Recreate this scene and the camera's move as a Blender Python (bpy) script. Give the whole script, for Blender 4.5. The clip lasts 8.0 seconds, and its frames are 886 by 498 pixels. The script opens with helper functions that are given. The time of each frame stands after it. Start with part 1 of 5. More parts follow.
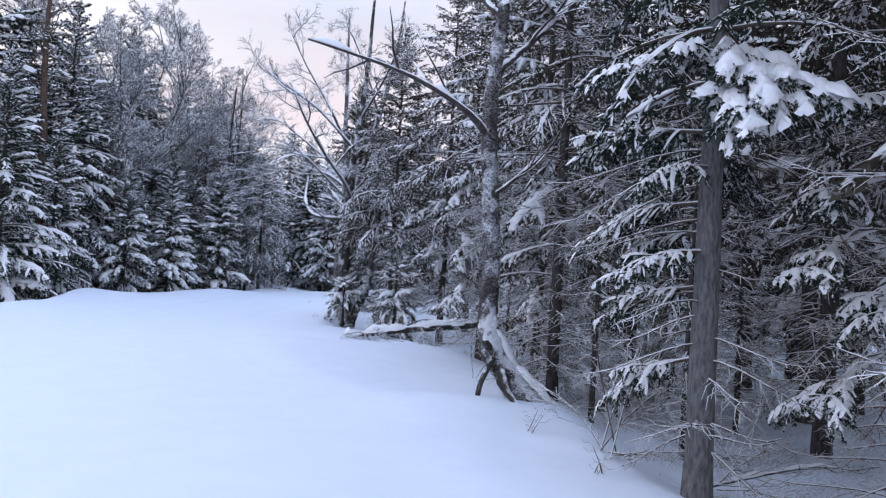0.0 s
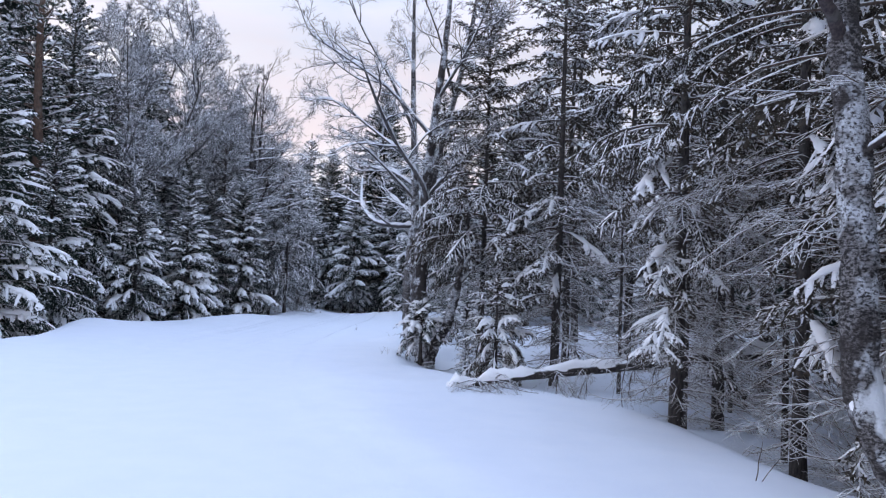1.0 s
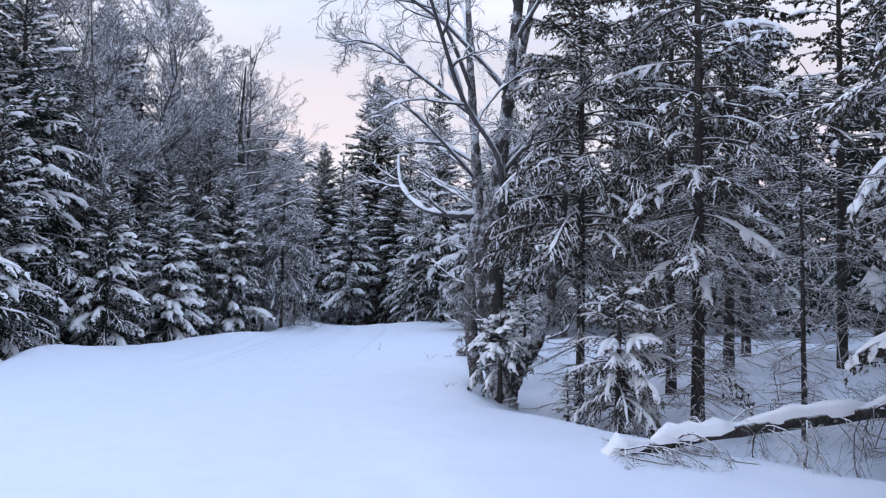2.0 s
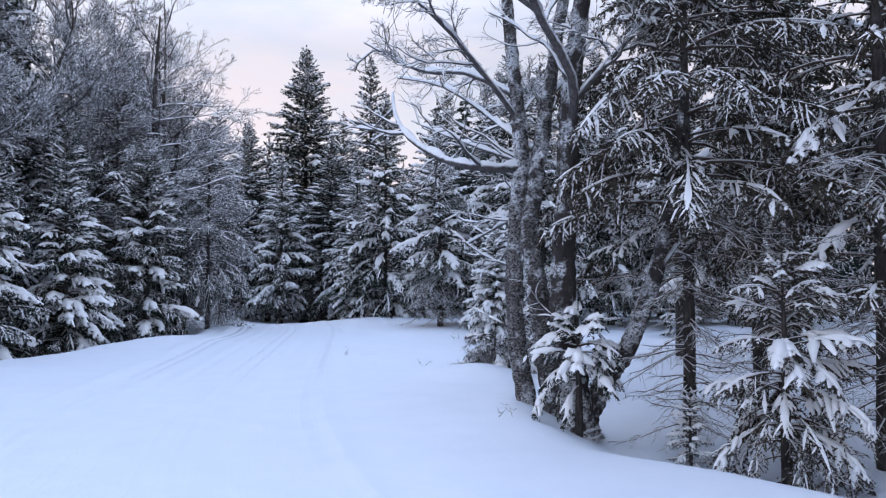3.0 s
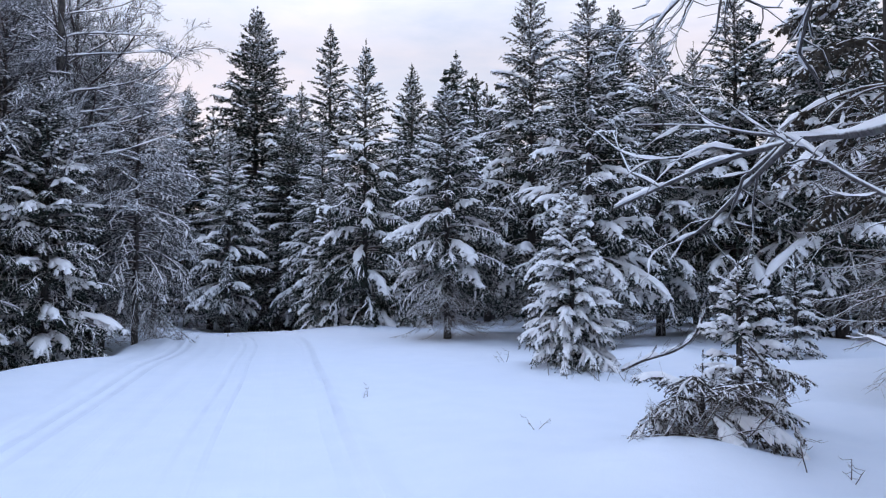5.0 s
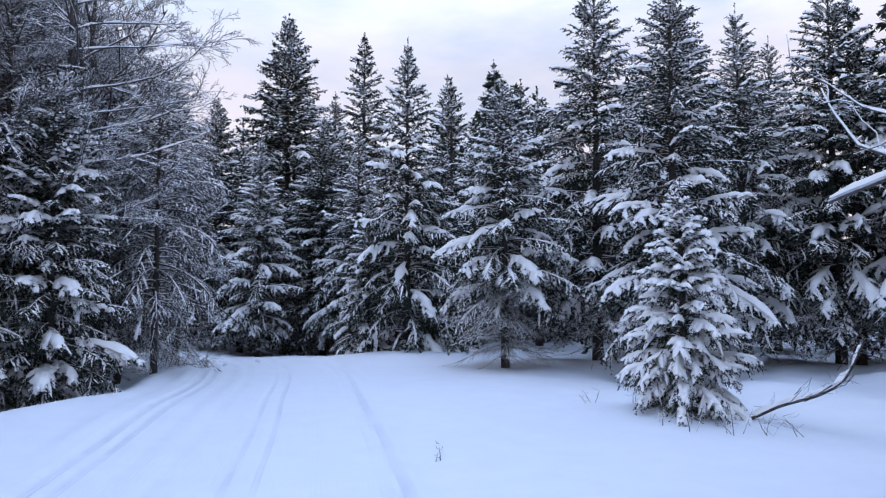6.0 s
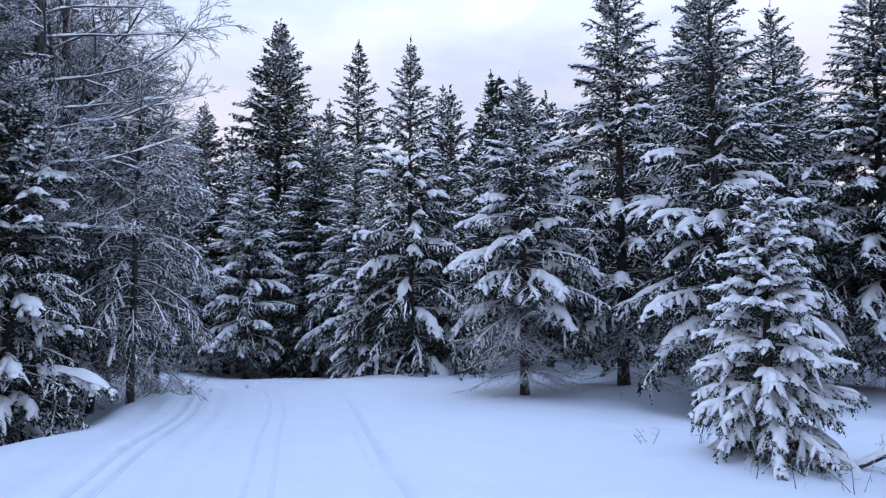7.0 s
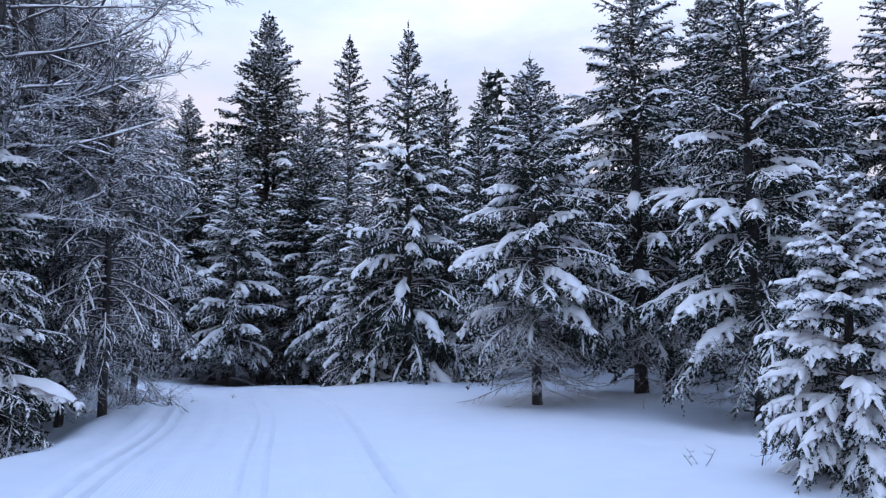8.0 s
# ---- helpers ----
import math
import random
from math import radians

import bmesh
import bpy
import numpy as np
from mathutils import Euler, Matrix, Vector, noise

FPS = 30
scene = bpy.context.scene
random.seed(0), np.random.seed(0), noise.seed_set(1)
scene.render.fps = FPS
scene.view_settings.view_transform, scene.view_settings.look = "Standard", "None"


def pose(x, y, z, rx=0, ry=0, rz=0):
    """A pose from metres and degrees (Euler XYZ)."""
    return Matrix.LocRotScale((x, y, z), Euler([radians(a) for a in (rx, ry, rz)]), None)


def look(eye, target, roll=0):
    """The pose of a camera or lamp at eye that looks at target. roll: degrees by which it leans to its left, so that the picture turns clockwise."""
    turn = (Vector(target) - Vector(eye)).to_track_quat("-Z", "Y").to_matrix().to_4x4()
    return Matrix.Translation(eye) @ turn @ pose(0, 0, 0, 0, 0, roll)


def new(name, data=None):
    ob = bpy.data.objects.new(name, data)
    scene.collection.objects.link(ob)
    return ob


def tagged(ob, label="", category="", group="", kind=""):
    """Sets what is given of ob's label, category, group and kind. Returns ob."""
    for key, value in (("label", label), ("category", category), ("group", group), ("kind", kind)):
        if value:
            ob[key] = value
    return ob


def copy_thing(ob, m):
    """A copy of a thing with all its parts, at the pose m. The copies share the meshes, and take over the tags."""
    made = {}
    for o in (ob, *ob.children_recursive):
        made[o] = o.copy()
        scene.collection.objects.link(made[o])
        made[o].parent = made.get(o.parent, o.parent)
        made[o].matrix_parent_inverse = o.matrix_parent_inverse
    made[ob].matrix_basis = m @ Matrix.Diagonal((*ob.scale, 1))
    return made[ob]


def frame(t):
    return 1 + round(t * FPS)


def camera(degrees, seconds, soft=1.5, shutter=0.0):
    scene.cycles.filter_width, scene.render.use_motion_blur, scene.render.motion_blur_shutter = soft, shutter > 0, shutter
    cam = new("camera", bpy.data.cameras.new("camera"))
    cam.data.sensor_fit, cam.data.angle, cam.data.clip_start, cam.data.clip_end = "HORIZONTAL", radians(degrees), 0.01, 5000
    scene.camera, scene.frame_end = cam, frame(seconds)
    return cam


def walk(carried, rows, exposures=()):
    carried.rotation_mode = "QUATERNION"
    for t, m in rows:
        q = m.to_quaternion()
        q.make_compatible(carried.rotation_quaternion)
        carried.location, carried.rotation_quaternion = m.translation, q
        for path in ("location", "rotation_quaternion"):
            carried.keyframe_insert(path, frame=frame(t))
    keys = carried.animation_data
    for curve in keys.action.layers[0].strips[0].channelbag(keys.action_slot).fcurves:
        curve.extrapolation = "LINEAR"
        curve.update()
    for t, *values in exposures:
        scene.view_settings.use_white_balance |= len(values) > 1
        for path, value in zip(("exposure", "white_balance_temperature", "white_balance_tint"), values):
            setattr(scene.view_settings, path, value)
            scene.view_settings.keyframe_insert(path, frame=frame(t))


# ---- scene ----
cam = camera(61.0, 8.0, 1.2)
METRES, EYE, TILT, LEAN, TURN = 24.0, 1.5, 1.6, -3.4, 0.0
ROWS = [
    (0.0, 0.0, 0.0, 0.0, 0.0, 0.0, 0.0),
    (0.5, -0.0432, 0.0915, 0.001, 0.12, 1.05, 1.39),
    (1.0, -0.0829, 0.1774, -0.0002, 0.3, 1.16, 1.08),
    (1.5, -0.1161, 0.2594, 0.0011, 0.39, 1.68, 1.69),
    (3.0, -0.2001, 0.4948, -0.0063, -7.94, 0.69, 3.35),
    (3.5, -0.2145, 0.557, -0.0079, -10.83, 0.37, 3.16),
    (4.0, -0.2248, 0.6202, -0.01, -13.52, 0.26, 2.99),
    (4.5, -0.2337, 0.683, -0.0112, -14.24, 0.3, 3.03),
    (5.0, -0.2381, 0.7392, -0.0128, -12.59, 0.59, 3.11),
    (6.5, -0.2468, 0.8701, -0.0099, -10.33, 2.81, 3.29),
    (7.0, -0.2504, 0.9027, -0.0098, -11.34, 3.23, 3.27),
    (7.5, -0.2521, 0.9323, -0.0113, -11.89, 3.43, 3.3),
    (8.0, -0.2521, 0.9563, -0.0121, -12.22, 3.51, 3.39),
]
walk(cam, [(t, pose(0, 0, EYE, TILT, LEAN, TURN) @ pose(METRES * x, METRES * y, METRES * z, 90 + pitch, roll, yaw)) for t, x, y, z, yaw, pitch, roll in ROWS],
     exposures=[(0.0, 0.06, 7090, 13.3), (3.0, 0.08, 7090, 12.3), (5.0, 0.14, 7080, 12), (6.5, 0.10, 6580, 12.5), (8.0, 0.10, 6480, 12.5)])

# ---- world, sun ----
def build_world():
    w = bpy.data.worlds.new("winter_sky")
    scene.world = w
    w.use_nodes = True
    nt = w.node_tree
    nt.nodes.clear()
    N, L = nt.nodes.new, nt.links.new
    out, bg = N("ShaderNodeOutputWorld"), N("ShaderNodeBackground")
    sky = N("ShaderNodeTexSky")
    sky.sky_type, sky.sun_disc = "NISHITA", False
    sky.sun_elevation, sky.sun_rotation = radians(9), radians(-35)
    sky.air_density, sky.dust_density, sky.ozone_density = 1.0, 0.6, 3.0
    dim = N("ShaderNodeVectorMath")
    dim.operation = "SCALE"
    dim.inputs["Scale"].default_value = SKY_CLEAR
    L(sky.outputs[0], dim.inputs[0])
    # thin cloud: whitish pink low down, blue-grey overhead
    co, sep = N("ShaderNodeTexCoord"), N("ShaderNodeSeparateXYZ")
    L(co.outputs["Generated"], sep.inputs[0])
    ramp = N("ShaderNodeValToRGB")
    L(sep.outputs["Z"], ramp.inputs[0])
    e = ramp.color_ramp.elements
    e[0].position, e[0].color = 0.0, (0.475, 0.40, 0.43, 1)
    e[1].position, e[1].color = 1.0, (0.45, 0.62, 1.0, 1)
    for p, c in ((0.12, (0.44, 0.398, 0.44, 1)), (0.30, (0.372, 0.374, 0.445, 1)), (0.55, (0.56, 0.71, 1.0, 1))):
        k = e.new(p)
        k.color = c
    mp, nz = N("ShaderNodeMapping"), N("ShaderNodeTexNoise")
    mp.inputs["Scale"].default_value = (2.2, 2.2, 7.0)
    nz.inputs["Scale"].default_value, nz.inputs["Detail"].default_value = 1.6, 6
    nz.inputs["Roughness"].default_value = 0.55
    L(co.outputs["Generated"], mp.inputs[0])
    L(mp.outputs[0], nz.inputs["Vector"])
    rg = N("ShaderNodeMapRange")
    rg.inputs["From Min"].default_value, rg.inputs["From Max"].default_value = 0.38, 0.62
    rg.inputs["To Min"].default_value, rg.inputs["To Max"].default_value = 0.60, 0.98
    L(nz.outputs[0], rg.inputs[0])
    mix = N("ShaderNodeMix")
    mix.data_type = "RGBA"
    L(rg.outputs[0], mix.inputs["Factor"])
    L(dim.outputs[0], mix.inputs["A"])
    L(ramp.outputs[0], mix.inputs["B"])
    L(mix.outputs["Result"], bg.inputs[0])
    bg.inputs[1].default_value = SKY_POWER
    L(bg.outputs[0], out.inputs[0])


SKY_CLEAR, SKY_POWER = 0.10, 2.12
build_world()
sun_data = bpy.data.lights.new("sun", "SUN")
sun_data.energy, sun_data.angle, sun_data.color = 0.4, radians(30), (1.0, 0.90, 0.88)
sun = new("sun", sun_data)
sun.matrix_world = look((-30, 45, 22), (-4, 20, 0))


# ---- materials ----
def material(name, rough=0.8, spec=0.3):
    m = bpy.data.materials.new(name)
    m.use_nodes = True
    nt = m.node_tree
    b = nt.nodes["Principled BSDF"]
    b.inputs["Roughness"].default_value = rough
    b.inputs["Specular IOR Level"].default_value = spec
    return m, nt, b


def noise_node(nt, scale, detail=3, rough=0.55, coord="Object", stretch=None):
    co = nt.nodes.new("ShaderNodeTexCoord")
    n = nt.nodes.new("ShaderNodeTexNoise")
    n.inputs["Scale"].default_value, n.inputs["Detail"].default_value = scale, detail
    n.inputs["Roughness"].default_value = rough
    if stretch:
        mp = nt.nodes.new("ShaderNodeMapping")
        mp.inputs["Scale"].default_value = stretch
        nt.links.new(co.outputs[coord], mp.inputs[0])
        nt.links.new(mp.outputs[0], n.inputs["Vector"])
    else:
        nt.links.new(co.outputs[coord], n.inputs["Vector"])
    return n.outputs[0]


def remap(nt, value, a, b, c=0.0, d=1.0):
    r = nt.nodes.new("ShaderNodeMapRange")
    for key, v in (("From Min", a), ("From Max", b), ("To Min", c), ("To Max", d)):
        r.inputs[key].default_value = v
    nt.links.new(value, r.inputs[0])
    return r.outputs[0]


def blend(nt, fac, a, b):
    m = nt.nodes.new("ShaderNodeMix")
    m.data_type = "RGBA"
    for key, v in (("Factor", fac), ("A", a), ("B", b)):
        if isinstance(v, (tuple, float)):
            m.inputs[key].default_value = v if isinstance(v, float) else (*v, 1)
        else:
            nt.links.new(v, m.inputs[key])
    return m.outputs["Result"]


def maths(nt, op, a, b=None):
    m = nt.nodes.new("ShaderNodeMath")
    m.operation = op
    for i, v in enumerate((a, b)):
        if v is None:
            continue
        if isinstance(v, (int, float)):
            m.inputs[i].default_value = v
        else:
            nt.links.new(v, m.inputs[i])
    return m.outputs[0]


def bump(nt, b, height, strength, distance, under=None):
    n = nt.nodes.new("ShaderNodeBump")
    n.inputs["Strength"].default_value, n.inputs["Distance"].default_value = strength, distance
    nt.links.new(height, n.inputs["Height"])
    if under is not None:
        nt.links.new(under, n.inputs["Normal"])
    nt.links.new(n.outputs[0], b.inputs["Normal"])
    return n.outputs[0]


def up_mask(nt, lo, hi, scale=14.0, amount=0.7):
    """Where snow lies: faces that look up, with a ragged edge."""
    g, s = nt.nodes.new("ShaderNodeNewGeometry"), nt.nodes.new("ShaderNodeSeparateXYZ")
    nt.links.new(g.outputs["Normal"], s.inputs[0])
    n = noise_node(nt, scale, 2)
    n = maths(nt, "MULTIPLY", maths(nt, "SUBTRACT", n, 0.5), amount)
    return remap(nt, maths(nt, "ADD", s.outputs["Z"], n), lo, hi)


SNOW = (0.86, 0.88, 0.91)


def snow_material(name, ground=False):
    m, nt, b = material(name, 0.55, 0.25)
    fine, coarse = noise_node(nt, 90 if ground else 60, 3), noise_node(nt, 2.2 if ground else 9, 4)
    # ground snow is bluer than branch snow: overhead sky light tinted into its colour
    white = blend(nt, coarse, (0.74, 0.80, 0.90), (0.83, 0.87, 0.94)) if ground else blend(nt, coarse, (0.85, 0.85, 0.87), (0.91, 0.91, 0.92))
    if ground:
        # fallen needles and bark under the trees; also paints the wood floor's shade darker
        floor_dark = nt.nodes.new("ShaderNodeAttribute")
        floor_dark.attribute_name = "litter_shade"
        bits = maths(nt, "MULTIPLY", remap(nt, noise_node(nt, 38, 4, 0.7), 0.44, 0.56), remap(nt, noise_node(nt, 1.6, 3), 0.3, 0.6, 0.2, 0.7))
        white = blend(nt, maths(nt, "MULTIPLY", bits, floor_dark.outputs["Fac"]), white, (0.13, 0.11, 0.095))
    nt.links.new(white, b.inputs["Base Color"])
    n1 = bump(nt, b, coarse, 0.35, 0.04)
    n2 = bump(nt, b, fine, 0.25, 0.008, n1)
    if ground:
        # groomed ribs and narrow ski grooves, across the trail
        at = nt.nodes.new("ShaderNodeAttribute")
        at.attribute_name = "across"
        sway = maths(nt, "MULTIPLY", maths(nt, "SUBTRACT", noise_node(nt, 0.12, 1), 0.5), 0.25)
        u = maths(nt, "ADD", at.outputs["Fac"], sway)
        ribs = maths(nt, "SINE", maths(nt, "MULTIPLY", u, 2 * math.pi / 0.042))
        inside = remap(nt, maths(nt, "ABSOLUTE", u), 1.32, 1.5, 1, 0)
        worn = remap(nt, noise_node(nt, 1.1, 3), 0.36, 0.62)
        where, sy = nt.nodes.new("ShaderNodeTexCoord"), nt.nodes.new("ShaderNodeSeparateXYZ")
        nt.links.new(where.outputs["Object"], sy.inputs[0])
        worn = maths(nt, "MULTIPLY", worn, remap(nt, sy.outputs["Y"], 16, 26, 0.05, 1.0))
        ribs = maths(nt, "MULTIPLY", ribs, maths(nt, "MULTIPLY", inside, worn))
        n3 = bump(nt, b, ribs, 0.3, 0.0025, n2)
        grooves = None
        for centre, wide, deep in ((0.36, 0.03, 0.7), (0.12, 0.03, 0.7), (-0.42, 0.05, 0.4), (-0.78, 0.06, 0.4), (-1.14, 0.04, 0.8), (-1.36, 0.045, 0.9), (0.85, 0.05, 0.3), (1.5, 0.05, 1.3)):
            d = maths(nt, "ABSOLUTE", maths(nt, "SUBTRACT", u, centre))
            g = remap(nt, d, wide * 0.4, wide * 2.6, -deep, 0)
            grooves = g if grooves is None else maths(nt, "ADD", grooves, g)
        soft = remap(nt, noise_node(nt, 0.8, 3), 0.35, 0.6, 0.3, 1)
        place, sp = nt.nodes.new("ShaderNodeTexCoord"), nt.nodes.new("ShaderNodeSeparateXYZ")
        nt.links.new(place.outputs["Object"], sp.inputs[0])
        soft = maths(nt, "MULTIPLY", soft, remap(nt, sp.outputs["Y"], 15.5, 25, 0.0, 1.0))
        bump(nt, b, maths(nt, "MULTIPLY", grooves, soft), 0.85, 0.045, n3)
    return m


def bark_material(name, dark, light, lo=0.25, hi=0.55, stretch=(1, 1, 0.25), scale=40.0):
    m, nt, b = material(name, 0.9, 0.2)
    n = noise_node(nt, scale, 4, 0.65, stretch=stretch)
    lichen = noise_node(nt, 5, 3)
    c = blend(nt, remap(nt, n, 0.35, 0.65), dark, light)
    c = blend(nt, remap(nt, lichen, 0.55, 0.75, 0, 0.5), c, (0.16, 0.17, 0.15))
    c = blend(nt, up_mask(nt, lo, hi), c, SNOW)
    nt.links.new(c, b.inputs["Base Color"])
    bump(nt, b, n, 0.8, 0.01)
    return m


def birch_material(name, pale=0.33, lo=0.41, hi=0.55):
    m, nt, b = material(name, 0.8, 0.2)
    bands = noise_node(nt, 26, 5, 0.75, stretch=(0.7, 0.7, 3.2))
    flakes = noise_node(nt, 42, 5, 0.7, stretch=(0.9, 0.9, 1.3))
    old = noise_node(nt, 3.2, 4, 0.65, stretch=(1, 1, 0.6))
    c = blend(nt, remap(nt, flakes, 0.44, 0.58), (0.04, 0.035, 0.034), (pale, pale * 0.94, pale * 0.925))
    c = blend(nt, remap(nt, bands, 0.52, 0.60), c, (0.035, 0.03, 0.03))
    c = blend(nt, remap(nt, old, lo, hi, 0, 0.9), c, (0.06, 0.05, 0.047))
    frost = maths(nt, "MULTIPLY", remap(nt, noise_node(nt, 3.4, 4, 0.65), 0.50, 0.60), remap(nt, flakes, 0.40, 0.52))
    c = blend(nt, frost, c, SNOW)
    c = blend(nt, up_mask(nt, 0.25, 0.45), c, SNOW)
    nt.links.new(c, b.inputs["Base Color"])
    bump(nt, b, maths(nt, "ADD", bands, flakes), 1.0, 0.03)
    return m


def needle_material(name, dark, light, lo=0.75, hi=1.15):
    m, nt, b = material(name, 0.65, 0.25)
    info = nt.nodes.new("ShaderNodeObjectInfo")
    geo = nt.nodes.new("ShaderNodeNewGeometry")
    r = maths(nt, "MULTIPLY", maths(nt, "ADD", geo.outputs["Random Per Island"], info.outputs["Random"]), 0.5)
    c = blend(nt, r, dark, light)
    c = blend(nt, up_mask(nt, lo, hi, 5.0, 1.1), c, SNOW)
    nt.links.new(c, b.inputs["Base Color"])
    return m


MAT_GROUND = snow_material("trail_snow", True)
MAT_SNOW = snow_material("branch_snow")
MAT_NEEDLE = needle_material("spruce_needles", (0.009, 0.015, 0.011), (0.024, 0.037, 0.026))
MAT_NEEDLE_OLD = needle_material("brown_spruce_needles", (0.03, 0.025, 0.019), (0.078, 0.062, 0.046))
MAT_HOAR = needle_material("hoar_needles", (0.02, 0.022, 0.022), (0.055, 0.058, 0.06), 0.65, 1.15)
MAT_PINE = needle_material("pine_needles", (0.020, 0.032, 0.024), (0.045, 0.065, 0.048))
MAT_BARK = bark_material("spruce_bark", (0.028, 0.024, 0.023), (0.085, 0.074, 0.069), 0.45, 0.75)
MAT_GREYBARK = bark_material("grey_spruce_bark", (0.075, 0.073, 0.075), (0.19, 0.185, 0.185), 0.45, 0.75)
MAT_PINEBARK = bark_material("pine_bark", (0.05, 0.036, 0.03), (0.14, 0.088, 0.066), 0.5, 0.8)
MAT_DEAD = bark_material("dead_twigs", (0.05, 0.036, 0.030), (0.135, 0.098, 0.08), 0.16, 0.45)
MAT_LINED = bark_material("snow_lined_dead_wood", (0.06, 0.042, 0.034), (0.165, 0.12, 0.095), 0.02, 0.36)
MAT_BIRCH = birch_material("birch_bark", 0.42, 0.46, 0.62)
MAT_OLDBIRCH = birch_material("old_dark_birch_bark", 0.24, 0.30, 0.46)
MAT_TWIG = bark_material("birch_twigs", (0.035, 0.028, 0.028), (0.09, 0.07, 0.068), 0.20, 0.50)
MAT_RIME = bark_material("rimed_twigs", (0.045, 0.04, 0.041), (0.11, 0.10, 0.10), -0.2, 0.25)
MAT_FROST = bark_material("frosted_twigs", (0.07, 0.066, 0.07), (0.17, 0.165, 0.17), 0.05, 0.45)

# ---- the lie of the land ----
TRAIL = [(1.6, -12), (0.4, -4), (-0.8, 2), (-2.6, 7), (-5.0, 12), (-6.4, 18), (-6.66, 24), (-6.6, 30), (-6.6, 36), (-7.5, 42), (-10.5, 47), (-16, 51), (-26, 55)]
BANK_Y = [-14, 0, 5, 6, 9.5, 10.6, 13, 14.2, 15, 16.2, 17, 18.3, 19.5, 21, 22]
LEFT_Y = [-14, 14, 20.8, 25, 28, 30.5, 33, 36, 40, 46]
LEFT_X = [-11.0, -11.1, -10.9, -11.6, -10.2, -9.1, -8.6, -8.8, -9.1, -11.0]
BANK_X = [3.0, 2.2, 1.7, 1.5, 1.2, 0.8, 0.6, 0.2, -0.6, -1.6, -2.1, -2.9, -3.1, -2.6, -1.4]


def smooth_line(points, n=40):
    p = np.array([points[0], *points, points[-1]], float)
    out = []
    for i in range(1, len(p) - 2):
        for t in np.linspace(0, 1, n, endpoint=False):
            a, b, c, d = p[i - 1], p[i], p[i + 1], p[i + 2]
            out.append(0.5 * (2 * b + (c - a) * t + (2 * a - 5 * b + 4 * c - d) * t * t + (3 * b - a - 3 * c + d) * t ** 3))
    return np.array(out)


TRAIL_LINE = smooth_line(TRAIL, 14)


def value_noise(x, y, seed):
    x, y = np.asarray(x, float), np.asarray(y, float)
    xi, yi = np.floor(x), np.floor(y)
    u, v = x - xi, y - yi
    u, v = u * u * (3 - 2 * u), v * v * (3 - 2 * v)

    def h(a, b):
        s = np.sin(a * 127.1 + b * 311.7 + seed * 74.7) * 43758.5453
        return s - np.floor(s)
    return (h(xi, yi) * (1 - u) + h(xi + 1, yi) * u) * (1 - v) + (h(xi, yi + 1) * (1 - u) + h(xi + 1, yi + 1) * u) * v - 0.5


def step01(v, a, b):
    t = np.clip((v - a) / (b - a), 0, 1)
    return t * t * (3 - 2 * t)


def across_trail(x, y):
    """Signed distance from the trail's middle line, right of it positive."""
    x, y = np.atleast_1d(np.asarray(x, float)), np.atleast_1d(np.asarray(y, float))
    best, side = np.full(x.shape, 1e9), np.ones(x.shape)
    a, b = TRAIL_LINE[:-1], TRAIL_LINE[1:]
    for (ax, ay), (bx, by) in zip(a, b):
        dx, dy = bx - ax, by - ay
        k = np.clip(((x - ax) * dx + (y - ay) * dy) / (dx * dx + dy * dy), 0, 1)
        px, py = x - ax - k * dx, y - ay - k * dy
        d = np.hypot(px, py)
        near = d < best
        best[near] = d[near]
        side[near] = np.sign(px * dy - py * dx)[near]
    return best * side


MOUNDS = [(-2.85, 22.6, 0.20, 0.7), (-1.4, 28.7, 0.14, 1.2), (0.2, 8.0, 0.10, 0.8), (-2.9, 19.6, 0.08, 0.9), (-3.2, 40.6, 0.25, 2.2), (-0.6, 37.2, 0.12, 1.6), (-9.6, 30.5, 0.15, 2.0), (-11.6, 24.0, 0.2, 1.8), (2.0, 31.0, 0.12, 1.4)]


def land(x, y):
    x, y = np.atleast_1d(np.asarray(x, float)), np.atleast_1d(np.asarray(y, float))
    u = across_trail(x, y)
    off = step01(np.abs(u), 1.5, 2.4)
    z = 0.05 * value_noise(x / 3.1, y / 3.1, 1) * (0.4 + 0.6 * off) + 0.035 * value_noise(x / 0.9, y / 0.9, 2) * off + 0.012 * value_noise(x / 0.33, y / 0.33, 3) * (0.5 + 0.5 * off)
    z += np.interp(y, [12, 24], [0.02, 0.07]) * np.exp(-((np.abs(u) - 1.62) / 0.12) ** 2) * (0.6 + value_noise(x / 1.7, y / 1.7, 5))
    z += 0.05 * off
    edge = np.interp(y, BANK_Y, BANK_X)
    deep = np.interp(y, [-14, 4, 13, 15, 16.5, 20], [0.35, 0.35, 0.42, 0.45, 0.34, 0.26])
    z -= deep * step01(x - edge, -0.1, 1.0) * step01(-y, -24.5, -20.5)
    z -= 0.42 * step01(np.interp(y, LEFT_Y, LEFT_X) - x, -0.1, 1.0) * (1 - step01(y, 37, 42))
    wood = step01(x - edge, 0.6, 2.0) + step01(-x, 11.5, 14)
    z += 0.22 * value_noise(x / 1.3, y / 1.3, 7) * np.clip(wood, 0, 1)
    for mx, my, h, r in MOUNDS:
        z += h * np.exp(-((x - mx) ** 2 + (y - my) ** 2) / (r * r))
    z -= 0.75 * step01(y, 37.0, 56.0) * step01(-x, -3.0, 4.0) * (1 - 0.6 * step01(-x, 7.5, 10.5))
    far = step01(np.hypot(x + 4, y - 22), 60, 300)
    return z * (1 - far)


def gz(x, y):
    return float(land(x, y)[0])


